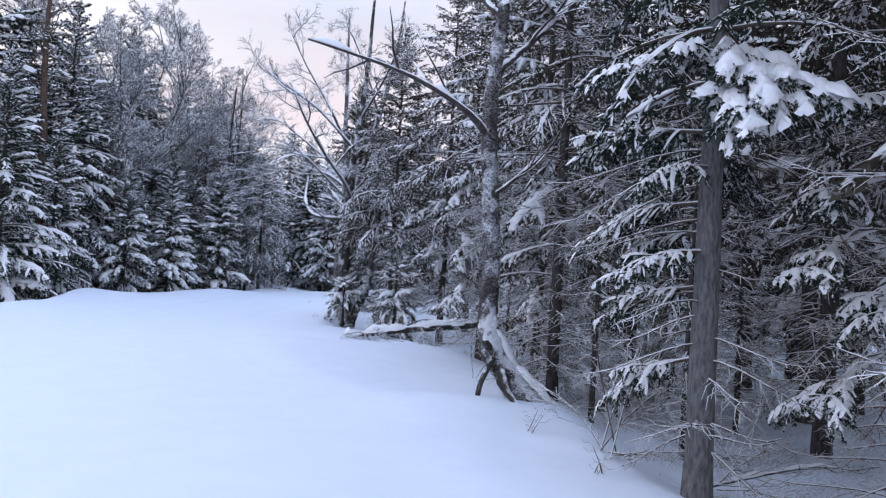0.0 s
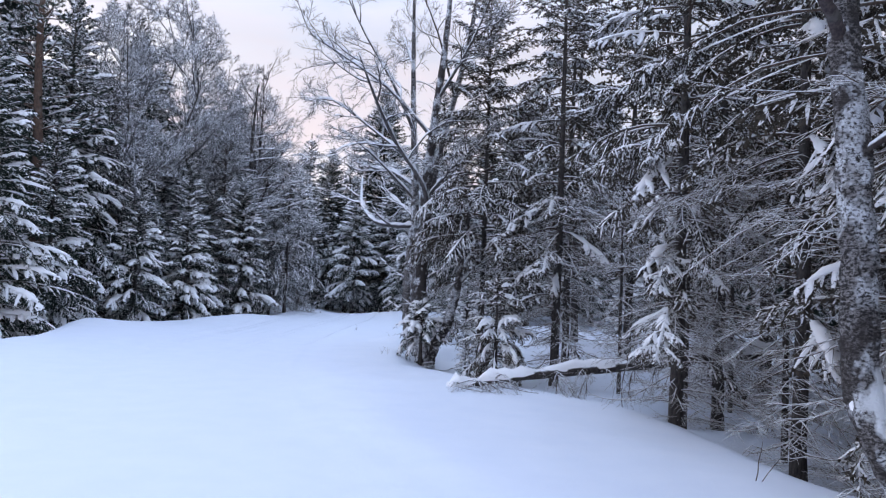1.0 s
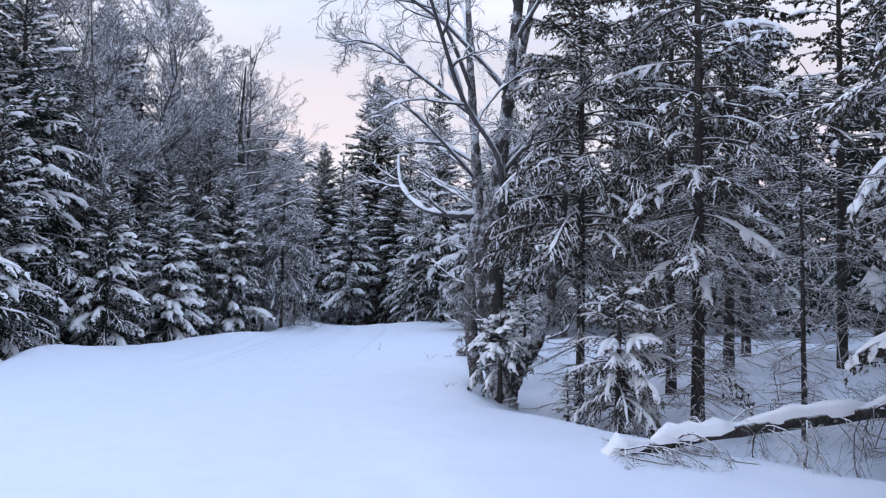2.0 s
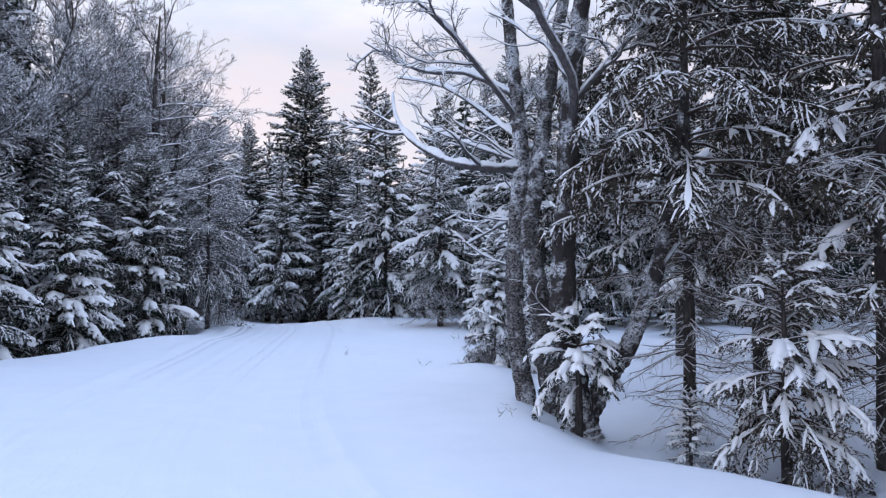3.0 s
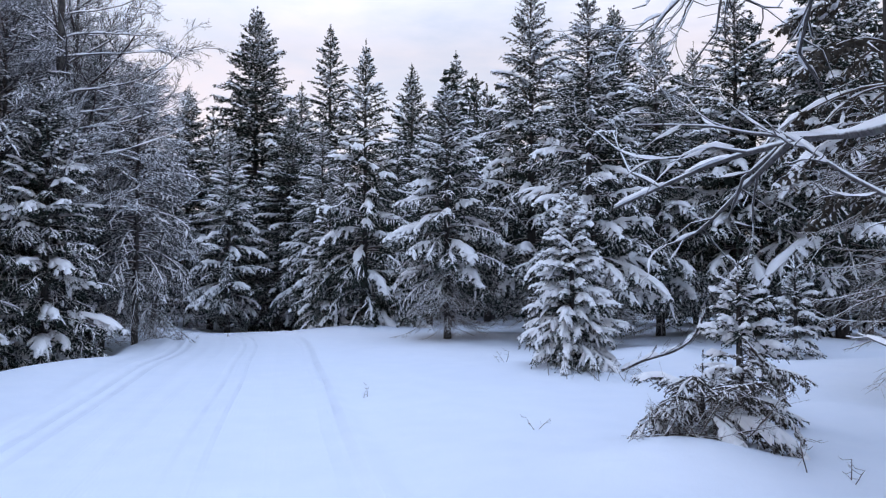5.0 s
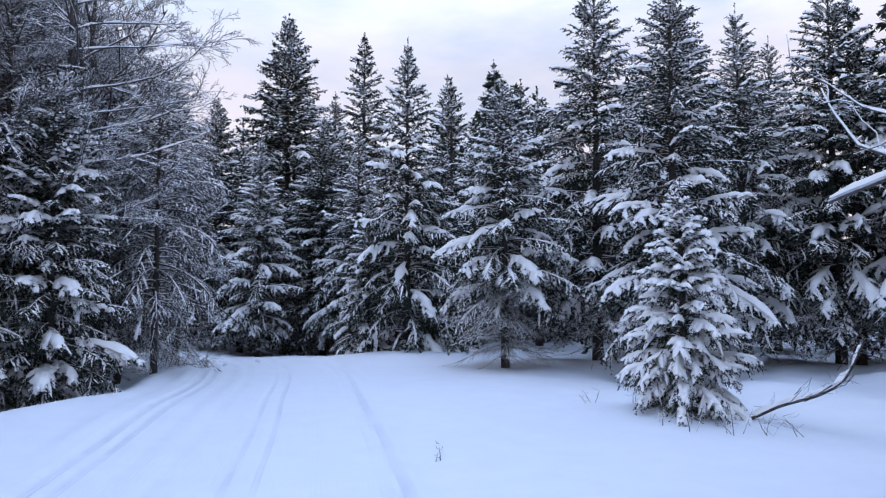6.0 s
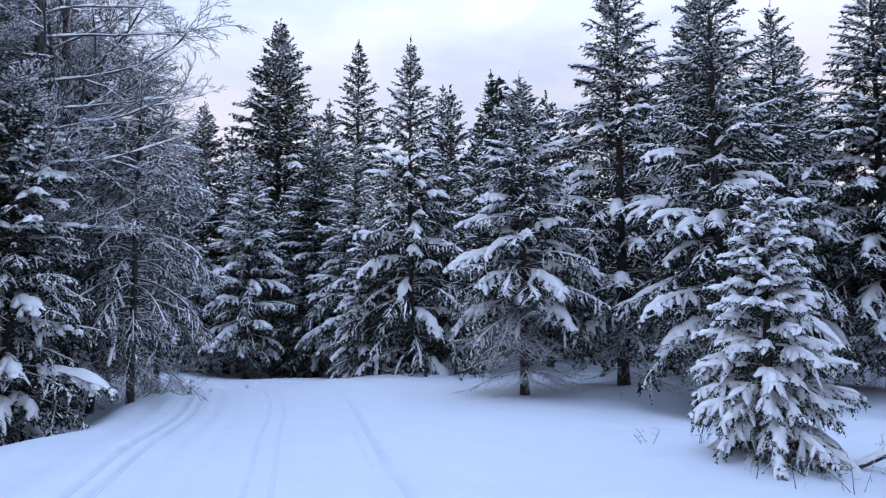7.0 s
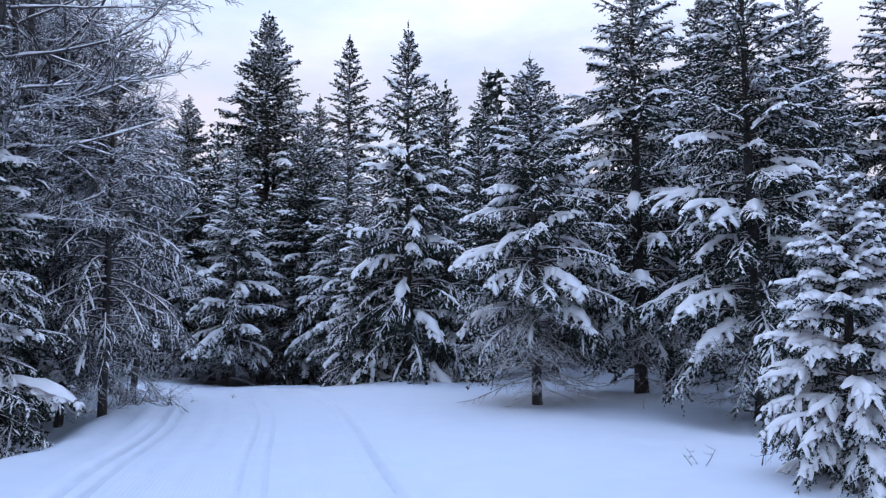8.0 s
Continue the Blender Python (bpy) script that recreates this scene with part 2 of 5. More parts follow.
# ---- mesh making ----
def mesh_of(name, verts, quads=None, tris=None, smooth=True):
    me = bpy.data.meshes.new(name)
    verts = np.asarray(verts, np.float32)
    quads = np.zeros((0, 4), np.int32) if quads is None else np.asarray(quads, np.int32)
    tris = np.zeros((0, 3), np.int32) if tris is None else np.asarray(tris, np.int32)
    me.vertices.add(len(verts))
    me.vertices.foreach_set("co", verts.ravel())
    loops = np.concatenate([quads.ravel(), tris.ravel()]).astype(np.int32)
    me.loops.add(len(loops))
    me.loops.foreach_set("vertex_index", loops)
    sizes = np.concatenate([np.full(len(quads), 4), np.full(len(tris), 3)]).astype(np.int32)
    me.polygons.add(len(sizes))
    me.polygons.foreach_set("loop_start", np.concatenate([[0], np.cumsum(sizes)[:-1]]).astype(np.int32))
    me.polygons.foreach_set("loop_total", sizes)
    me.polygons.foreach_set("use_smooth", np.full(len(sizes), smooth))
    me.update(calc_edges=True)
    me.validate()
    return me


class Pile:
    """Gathers vertices and faces for one mesh."""

    def __init__(self):
        self.v, self.q, self.t, self.n = [], [], [], 0

    def add(self, v, q=None, t=None):
        self.v.append(np.asarray(v, float).reshape(-1, 3))
        if q is not None and len(q):
            self.q.append(np.asarray(q) + self.n)
        if t is not None and len(t):
            self.t.append(np.asarray(t) + self.n)
        self.n += len(self.v[-1])

    def mesh(self, name, smooth=True):
        return mesh_of(name, np.concatenate(self.v), np.concatenate(self.q) if self.q else None, np.concatenate(self.t) if self.t else None, smooth)


def unit(v):
    return v / np.maximum(np.linalg.norm(v, axis=-1, keepdims=True), 1e-9)


def tube(pile, pts, radii, sides=6, rough=0.0, rng=None):
    """A tapered limb along pts."""
    pts, radii = np.asarray(pts, float), np.asarray(radii, float)
    n = len(pts)
    tan = unit(np.gradient(pts, axis=0))
    ref = np.array([0.0, 0, 1]) if abs(tan[0][2]) < 0.8 else np.array([1.0, 0, 0])
    a = unit(np.cross(tan, ref))
    b = np.cross(tan, a)
    ang = np.arange(sides) * 2 * math.pi / sides
    rr = radii[:, None] * (1 + (rough * (rng.random((n, sides)) - 0.5) if rough else 0))
    v = pts[:, None] + rr[..., None] * (np.cos(ang)[None, :, None] * a[:, None] + np.sin(ang)[None, :, None] * b[:, None])
    i, j = np.meshgrid(np.arange(n - 1), np.arange(sides), indexing="ij")
    k = (j + 1) % sides
    q = np.stack([i * sides + j, i * sides + k, (i + 1) * sides + k, (i + 1) * sides + j], -1).reshape(-1, 4)
    v = np.concatenate([v.reshape(-1, 3), pts[-1:]])
    t = [((n - 1) * sides + s, (n - 1) * sides + (s + 1) % sides, n * sides) for s in range(sides)]
    pile.add(v, q, t)


def thin_twigs(pile, P, r):
    """Three-sided twigs along the lines P (n, 3, 3), tapering from r."""
    n = len(P)
    if not n:
        return
    tan = unit(np.gradient(P, axis=1))
    a = unit(np.cross(tan, np.array([0.31, 0.17, 0.94])) + 1e-6)
    b = np.cross(tan, a)
    ang = np.arange(3) * 2 * math.pi / 3
    rr = np.array([1.0, 0.8, 0.42])[None, :, None, None] * (np.ones(n) * r)[:, None, None, None]
    v = P[:, :, None] + rr * (np.cos(ang)[:, None] * a[:, :, None] + np.sin(ang)[:, None] * b[:, :, None])
    i, j = np.meshgrid(np.arange(2), np.arange(3), indexing="ij")
    k = (j + 1) % 3
    one = np.stack([i * 3 + j, i * 3 + k, (i + 1) * 3 + k, (i + 1) * 3 + j], -1).reshape(-1, 4)
    pile.add(v.reshape(-1, 3), ((np.arange(n) * 9)[:, None, None] + one[None]).reshape(-1, 4))


def bez(p0, p1, p2, s):
    s = s[..., None]
    return (1 - s) ** 2 * p0 + 2 * s * (1 - s) * p1 + s * s * p2


def bez_dir(p0, p1, p2, s):
    s = s[..., None]
    return unit(2 * (1 - s) * (p1 - p0) + 2 * s * (p2 - p1))


def brush(pile, P, step, needle, width, per, rng):
    """Needles all along the twigs P (n, 3 points, 3)."""
    if not len(P):
        return
    length = np.linalg.norm(P[:, 1] - P[:, 0], axis=1) + np.linalg.norm(P[:, 2] - P[:, 1], axis=1)
    count = np.maximum(2, np.ceil(length / step).astype(int)) * per
    k = np.repeat(np.arange(len(P)), count)
    s = rng.random(len(k)) ** 0.9
    p = bez(P[k, 0], P[k, 1], P[k, 2], s)
    d = bez_dir(P[k, 0], P[k, 1], P[k, 2], s)
    side = unit(np.cross(d, np.array([0.0, 0, 1.0])) + 1e-6)
    top = np.cross(side, d)
    a = rng.random(len(k)) * 2 * math.pi
    radial = np.cos(a)[:, None] * side + np.sin(a)[:, None] * top * 0.8
    ln = needle * (0.7 + 0.6 * rng.random(len(k))) * (1 - 0.45 * s)
    tip = p + ln[:, None] * unit(0.75 * d + 0.8 * radial)
    w = unit(np.cross(d, radial)) * (width * 0.5) + d * (width * 0.35)
    v = np.stack([p - w, p + w, tip], 1).reshape(-1, 3)
    pile.add(v, None, np.arange(len(k) * 3).reshape(-1, 3))


ARCH = np.array([(-1.0, -0.25), (-0.72, 0.55), (0.0, 1.0), (0.72, 0.55), (1.0, -0.25)])


RIDGE = np.array([(-1.0, -0.2), (0.0, 1.0), (1.0, -0.2)])


def snow_on(pile, P, wide, high, rng, sections=5, lift=0.0, arch=ARCH, span=(0.0, 0.22, 0.72, 1.0)):
    """Snow lying along the twigs P; wide and high for each."""
    if not len(P):
        return
    n = len(P)
    s0, s1 = rng.uniform(span[0], span[1], (n, 1)), rng.uniform(span[2], span[3], (n, 1))
    m = len(arch)
    run = np.broadcast_to(np.linspace(0.0, 1.0, sections), (n, sections))
    s = s0 + (s1 - s0) * run
    p = bez(P[:, None, 0], P[:, None, 1], P[:, None, 2], s)
    d = bez_dir(P[:, None, 0], P[:, None, 1], P[:, None, 2], s)
    side = d[..., [1, 0, 2]] * np.array([1.0, -1.0, 0.0])
    side = unit(side + 1e-6)
    env = np.sin(math.pi * (0.05 + 0.9 * run)) ** 0.6
    w = wide[:, None] * env * (0.6 + 0.8 * rng.random((n, sections)))
    h = high[:, None] * env * (0.65 + 0.7 * rng.random((n, sections)))
    jit = (rng.random((n, sections, m)) - 0.5) * 0.4
    up = np.array([0.0, 0, 1.0])
    v = p[:, :, None] + side[:, :, None] * (arch[:, 0] * (1 + jit))[..., None] * w[..., None, None] + up * ((arch[:, 1] * (1 + jit)) * h[..., None] + lift)[..., None]
    base = (np.arange(n) * sections * m)[:, None, None]
    i, j = np.meshgrid(np.arange(sections - 1), np.arange(m - 1), indexing="ij")
    one = np.stack([i * m + j, i * m + j + 1, (i + 1) * m + j + 1, (i + 1) * m + j], -1).reshape(-1, 4)
    pile.add(v.reshape(-1, 3), (base + one[None]).reshape(-1, 4))


def part(name, mesh, mat, parent, label="", smooth=True):
    if isinstance(mesh, Pile):
        if not mesh.v:
            return None
        mesh = mesh.mesh(name, smooth)
    if not mesh.materials:
        for m in (mat if isinstance(mat, (list, tuple)) else (mat,)):
            mesh.materials.append(m)
    ob = new(name, mesh)
    ob.parent = parent
    if label:
        ob["label"] = label
    return ob


def joined(name, piles, smooth=(True, True, True)):
    """One mesh out of several piles, each with a material slot of its own."""
    keep = [(k, p) for k, p in enumerate(piles) if p.v]
    v, q, t, n, mq, mt, sq, st = [], [], [], 0, [], [], [], []
    for k, p in keep:
        v.append(np.concatenate(p.v))
        if p.q:
            a = np.concatenate(p.q)
            q.append(a + n)
            mq.append(np.full(len(a), k))
            sq.append(np.full(len(a), smooth[k]))
        if p.t:
            a = np.concatenate(p.t)
            t.append(a + n)
            mt.append(np.full(len(a), k))
            st.append(np.full(len(a), smooth[k]))
        n += len(v[-1])
    me = mesh_of(name, np.concatenate(v), np.concatenate(q) if q else None, np.concatenate(t) if t else None)
    me.polygons.foreach_set("material_index", np.concatenate(mq + mt).astype(np.int32))
    me.polygons.foreach_set("use_smooth", np.concatenate(sq + st))
    return me


def limb_path(rng, base, az, elev0, droop, tip_up, length, n=6, sway=0.12):
    """A branch's line: its rise changes from elev0 by droop, with a lifted tip."""
    pts = [np.array(base, float)]
    a = az
    for i in range(n):
        s = (i + 0.5) / n
        e = elev0 - droop * s + tip_up * s ** 3
        a += (rng.random() - 0.5) * sway
        pts.append(pts[-1] + length / n * np.array([math.cos(e) * math.cos(a), math.cos(e) * math.sin(a), math.sin(e)]))
    return np.array(pts)


def twigs_along(rng, pts, space, reach, hang, start=0.15, spread=0.95):
    """Side twigs in a fan along a branch, as (n, 3, 3), and the branch's own outer stretch."""
    seg = np.linalg.norm(np.diff(pts, axis=0), axis=1)
    L = seg.sum()
    run = np.concatenate([[0], np.cumsum(seg)]) / L
    m = max(2, int(L * (1 - start) / space))
    i = np.arange(2 * m)
    s = start + (1 - start) * np.clip((i / 2 + rng.uniform(-0.3, 1.1, 2 * m)) / m, 0, 1)

    def at(v):
        return np.stack([np.interp(v, run, pts[:, k]) for k in range(3)], -1)
    p = at(s)
    d = unit(at(np.minimum(1, s + 0.05)) - at(np.maximum(0, s - 0.05)))
    flat = unit(d[:, [1, 0, 2]] * np.array([1.0, -1.0, 0.0]) + 1e-6)
    ln = np.minimum((reach * L * (1.05 - s) ** 0.6 * np.minimum(1, 0.35 + s * 1.6) + 0.05) * rng.uniform(0.35, 1.25, 2 * m), 0.5)[:, None]
    ang = (spread * rng.uniform(0.45, 1.3, 2 * m))[:, None]
    dd = d * np.cos(ang) + flat * np.where(i % 2, -1.0, 1.0)[:, None] * np.sin(ang)
    dd[:, 2] -= hang * rng.uniform(0.1, 1.3, 2 * m)
    dd = unit(dd)
    mid = p + dd * ln * 0.5 + rng.normal(0, 0.06, (2 * m, 3)) * ln
    end = p + dd * ln
    end[:, 2] -= hang * ln[:, 0] * rng.uniform(0.2, 0.9, 2 * m)
    mid[:, 2] += 0.10 * hang * ln[:, 0]
    a = int(len(pts) * 0.45)
    own = np.array([(pts[a], pts[(a + len(pts)) // 2], pts[-1] + (pts[-1] - pts[-2]) * 0.3)])
    return np.concatenate([np.stack([p, mid, end], 1), own])


def side_shoots(rng, fan, every):
    """Short shoots on both sides of the twigs, as (n, 3, 3)."""
    ln = np.linalg.norm(fan[:, 2] - fan[:, 0], axis=1)
    count = np.clip((ln / every).astype(int), 0, 5)
    k = np.repeat(np.arange(len(fan)), count)
    if not len(k):
        return fan[:0]
    s = rng.uniform(0.15, 0.9, len(k))
    p = bez(fan[k, 0], fan[k, 1], fan[k, 2], s)
    d = bez_dir(fan[k, 0], fan[k, 1], fan[k, 2], s)
    flat = unit(np.cross(d, np.array([0.0, 0, 1.0])) + 1e-6) * rng.choice([-1.0, 1.0], len(k))[:, None]
    out = unit(0.7 * d + 0.75 * flat + rng.normal(0, 0.16, (len(k), 3)))
    reach = (ln[k] * 0.5 * (1.1 - s) * rng.uniform(0.6, 1.2, len(k)))[:, None]
    end = p + out * reach
    end[:, 2] -= 0.22 * reach[:, 0]
    return np.stack([p, p + 0.5 * out * reach, end], 1)


def spruce(seed, H, R, base=0.06, rows=0.30, per=6, step=0.04, needle=0.05, space=0.13, snow=0.6, pad=0.4, droop=0.6, dead=0.0, shape=0.8,
           mat=None, bark=None, hang=0.25, radius=None, leader=0.5, sides=8, light=1.0, split=False, fat=0.75, gaps=0.08, sec=4, three=3, low=0, deadlen=1.0, reach=0.34, inner=0.36, even=0.0, sub=0.0, heap=0.62, dust=0.0, fine_snow=0.010):
    """A snowed spruce at the origin. split: every branch is a part of its own, with its snow under it."""
    rng = np.random.default_rng(seed)
    root = new("spruce_tree")
    r0 = radius or (0.011 * H + 0.025)
    n = 14
    zz = np.linspace(-0.35, H, n)
    wob = np.cumsum(rng.normal(0, 0.012 * H / n, (n, 2)), axis=0)
    wob -= wob[0]
    rr = r0 * np.clip(1 - zz / H, 0, 1) ** 0.85 + 0.006
    rr[0] *= 1.25
    trunk = Pile()
    tube(trunk, np.column_stack([wob, zz]), rr, sides, 0.12, rng)
    part("trunk", trunk, bark or MAT_BARK, root)
    wood, crown, load = Pile(), Pile(), Pile()
    needles = mat or MAT_NEEDLE

    def mid(z):
        return np.array([np.interp(z, zz, wob[:, 0]), np.interp(z, zz, wob[:, 1]), z])
    zb = base * H
    z = zb
    tiers = []
    while z < H - 0.10:
        f = (z - zb) / (H - zb)
        k = per if f < 0.8 else max(4, per - 1)
        a0 = rng.random() * 6.28
        tiers += [(z, f, a0 + 6.283 * (i + 0.6 * (rng.random() - 0.5)) / k, snow, pad) for i in range(k) if rng.random() >= gaps]
        z += rows * (0.75 + 0.5 * rng.random()) * (1.0 if f < 0.45 else (0.66 if f < 0.75 else 0.5))
    for i in range(low):
        tiers.append((rng.uniform(0.55, zb), 0.0, rng.random() * 6.28, 0.55, 0.6))
    for z, f, az, snow, pad in tiers:
        L = R * (1 - f) ** shape * min(1.0, 0.78 + f * 2.0) * (0.68 + 0.45 * rng.random()) + 0.05
        e0 = math.radians(4 + 52 * f ** 1.8) + rng.normal(0, 0.13)
        fine = 1 - 0.42 * f
        dr = droop * (1.2 - 0.75 * f) * (0.7 + 0.6 * rng.random())
        pts = limb_path(rng, mid(min(H - 0.05, z + rng.normal(0, 0.07))), az, e0, dr, 0.25 * rng.random(), L)
        if split:
            wood, crown, load = Pile(), Pile(), Pile()
        tube(wood, pts, np.linspace(0.006 + 0.010 * L, 0.004, len(pts)), 4)
        fan = twigs_along(rng, pts, space * (1 if L > 0.4 else 0.75) * (1 - 0.3 * f), reach, hang * (1.25 - f), inner * max(0.0, 1 - 1.3 * f) + 0.06)
        shoots = np.concatenate([fan, side_shoots(rng, fan, sub)]) if sub else fan
        brush(crown, shoots, step * fine, needle * fine, step * fine * fat, three, rng)
        if dust:
            # a thin line of snow along the shoots
            off = np.linalg.norm(shoots[:, 2, :2] - pts[0, :2], axis=1) / L
            lined = shoots[rng.random(len(shoots)) < dust * rng.uniform(0.1, 1.7) * np.clip(1.7 * off - 0.25, 0.05, 1.0)]
            w = np.full(len(lined), fine_snow) * rng.uniform(0.6, 1.4, len(lined))
            snow_on(load, lined, w, w * 0.9, rng, 3, 0.008, RIDGE, (0.0, 0.25, 0.7, 1.0))
        u = rng.random()
        heavy = snow * ((0.04 + 1.85 * u ** 2.0) * (1 - even) + (0.75 + 0.5 * u) * even)
        ln = np.linalg.norm(fan[:, 2] - fan[:, 0], axis=1)
        k2 = (0.42 + 0.8 * min(1.3, heavy)) * light * (1 - 0.2 * f if even < 0.5 else 0.8 + 0.6 * f)
        if heavy > heap and L > 0.2:
            # a heap on the outer half, with the shoots' ends poking out of it
            out = np.linalg.norm(fan[:, 0, :2] - pts[0, :2], axis=1) > 0.28 * L
            if out.any():
                snow_on(load, fan[out], np.clip(0.15 * ln[out] + 0.014, 0.014, 0.05) * k2, np.clip(0.12 * ln[out] + 0.016, 0.016, 0.045) * k2, rng, max(sec, 4), 0.016, ARCH if three > 2 or split else RIDGE, (0.0, 0.05, 0.5, 0.92))
            w = np.array([min(0.085, 0.03 + 0.035 * L) * k2])
            snow_on(load, np.array([(pts[1], pts[(1 + len(pts)) // 2] * 2 - 0.5 * (pts[1] + pts[-1]), pts[-1])]), w, w * 0.75, rng, 9, 0.02, ARCH, (0.0, 0.15, 0.85, 0.98))
        else:
            pick = rng.random(len(fan)) < 0.32 + 0.5 * heavy
            if pick.any():
                snow_on(load, fan[pick], np.clip(0.11 * ln[pick] + 0.010, 0.010, 0.035) * k2, np.clip(0.09 * ln[pick] + 0.010, 0.010, 0.03) * k2, rng, sec, 0.012, RIDGE, (0.0, 0.3, 0.45, 0.95))
            if rng.random() < pad + 0.4 * heavy and L > 0.16:
                a = int(len(pts) * rng.uniform(0.2, 0.5))
                w = np.array([min(0.045, 0.016 + 0.022 * L) * k2])
                snow_on(load, np.array([(pts[a], pts[(a + len(pts)) // 2] * 2 - 0.5 * (pts[a] + pts[-1]), pts[-1])]), w, w * 0.8, rng, 7, 0.015, RIDGE, (0.0, 0.1, 0.85, 1.0))
        if split:
            ob = part("branch", joined("branch", (wood, crown), (True, False)), (MAT_DEAD, needles), root)
            if load.v:
                tagged(part("snow", load, MAT_SNOW, ob), kind="stuff")
    lead = mid(H - 0.05)
    tip = crown if not split else Pile()
    brush(tip, np.array([(lead, lead + [0, 0, leader * 0.3], lead + [0.01, 0, leader * 0.6])]), step, needle * 0.8, step * fat, 4, rng)
    if split:
        part("leader_shoot", tip, needles, root, smooth=False)
    else:
        tagged(part("crown", joined("crown", (wood, crown), (True, False)), (MAT_DEAD, needles), root), kind="stuff")
        ob = part("snow_load", load, MAT_SNOW, root, "white snow lying on the branches")
        if ob:
            ob["kind"] = "stuff"
    deads = Pile()
    if dead:
        for i in range(int(dead * zb / 0.07)):
            z = 0.25 + (zb * 1.15 - 0.25) * rng.random()
            L = deadlen * R * (0.35 + 0.65 * rng.random()) * (0.6 + 0.4 * z / max(zb, 0.1))
            pts = limb_path(rng, mid(z), rng.random() * 6.28, rng.normal(0.0, 0.15), 0.7 * rng.random() + 0.5, 0.9 * rng.random() + 0.6, L, 6, 0.14)
            if split:
                deads = Pile()
            tube(deads, pts, np.linspace(0.010, 0.004, len(pts)), 4)
            thin_twigs(deads, twigs_along(rng, pts, 0.09, 0.34, 0.25, 0.15), 0.0045)
            if split:
                part("dead_branch", deads, MAT_LINED if deadlen > 1 else MAT_DEAD, root)
        if not split:
            tagged(part("dead_wood", deads, MAT_LINED, root, "bare snow-lined dead lower branches"), kind="stuff")
    return root


def grow(rng, start, direction, length, radius, depth, piles, rise=0.25, bend=0.35, kids=6, sides=6, fine=1.0, snows=None, thick=0.002, given=None):
    """A bent limb with side limbs, thinner at each order."""
    n = 7 if depth > 1 else (5 if depth == 1 else (1 if thick > 0.004 else 3))
    d = unit(np.array(direction, float))
    pts = [np.array(start, float)]
    for i in range(n):
        d = unit(d + rng.normal(0, bend / n ** 0.5 * 0.6, 3) + np.array([0, 0, rise / n]))
        pts.append(pts[-1] + d * length / n)
    pts = np.array(pts) if given is None else smooth_line3(given, 3)
    radius = max(radius, thick * 1.3)
    radii = np.linspace(radius, max(radius * 0.28, thick), len(pts))
    tube(piles[0] if radius > 0.022 else piles[1], pts, radii, max(3, sides), 0.15 if radius > 0.03 else 0, rng)
    if snows is not None and radius > 0.006:
        a = pts[:-2:2]
        b, c = pts[1:-1:2][: len(a)], pts[2::2][: len(a)]
        m = min(len(a), len(b), len(c))
        P = np.stack([a[:m], 2 * b[:m] - 0.5 * (a[:m] + c[:m]), c[:m]], 1)
        flat = np.abs(unit(P[:, 2] - P[:, 0])[:, 2]) < 0.8
        P = P[flat & (rng.random(len(P)) < 0.82)]
        if len(P):
            r = radius * 0.75
            snow_on(snows, P, np.full(len(P), min(0.05, r * 1.1 + 0.005)), np.full(len(P), min(0.06, r * 1.1 + 0.012)), rng, 4, r * 0.55)
    if depth == 0:
        return pts
    k = max(2, int(kids * fine * (0.8 + 0.4 * rng.random())))
    for i in range(k):
        s = 0.22 + 0.76 * (i + rng.random() * 0.8) / k
        x = s * (len(pts) - 1)
        j = min(int(x), len(pts) - 2)
        p = pts[j] + (pts[j + 1] - pts[j]) * (x - j)
        t = unit(pts[j + 1] - pts[j])
        side = unit(np.cross(t, rng.normal(0, 1, 3)) + 1e-6)
        side[2] *= 0.6
        ang = rng.uniform(0.55, 1.05)
        grow(rng, p, t * math.cos(ang) + side * math.sin(ang), length * rng.uniform(0.34, 0.58) * (1.15 - 0.5 * s), radius * rng.uniform(0.36, 0.5) * (1.1 - 0.4 * s), depth - 1, piles,
             rise, bend, kids, sides - 1, fine, snows, thick)
    return pts


def birch(name, trunks, limbs, seed, mat=None, twig=None, fine=1.0, snowy=True, kids=7, thick=0.002, crook=0.45):
    """trunks: (points, radii). limbs: (start, direction, length, radius, depth, rise)."""
    rng = np.random.default_rng(seed)
    root = new(name)
    for i, (pts, radii) in enumerate(trunks):
        one = Pile()
        line = smooth_line3(pts, 9)
        rad = np.interp(np.linspace(0, 1, len(line)), np.linspace(0, 1, len(radii)), radii)
        tube(one, line, rad, 18, 0.34, rng)
        part("trunk", one, (mat[i] if isinstance(mat, tuple) else mat) or MAT_BIRCH, root)
    for limb in limbs:
        wood, thin, load = Pile(), Pile(), Pile()
        if len(limb) == 3:
            line, radius, depth = limb
            length = float(np.linalg.norm(np.diff(np.array(line, float), axis=0), axis=1).sum())
            grow(rng, line[0], np.subtract(line[1], line[0]), length * 0.8, radius, depth, (wood, thin), 0.05, crook, kids, 6, fine * (0.6 if depth < 3 else 1.0), load if snowy else None, thick, line)
        else:
            start, direction, length, radius, depth, rise = limb
            grow(rng, start, direction, length, radius, depth, (wood, thin), rise, 0.45, kids, 6, fine, load if snowy else None, thick)
        limb = part("limb", joined("limb", (wood, thin)), (twig or MAT_TWIG, twig or MAT_TWIG), root)
        if load.v:
            tagged(part("snow", load, MAT_SNOW, limb), kind="stuff")
    return root


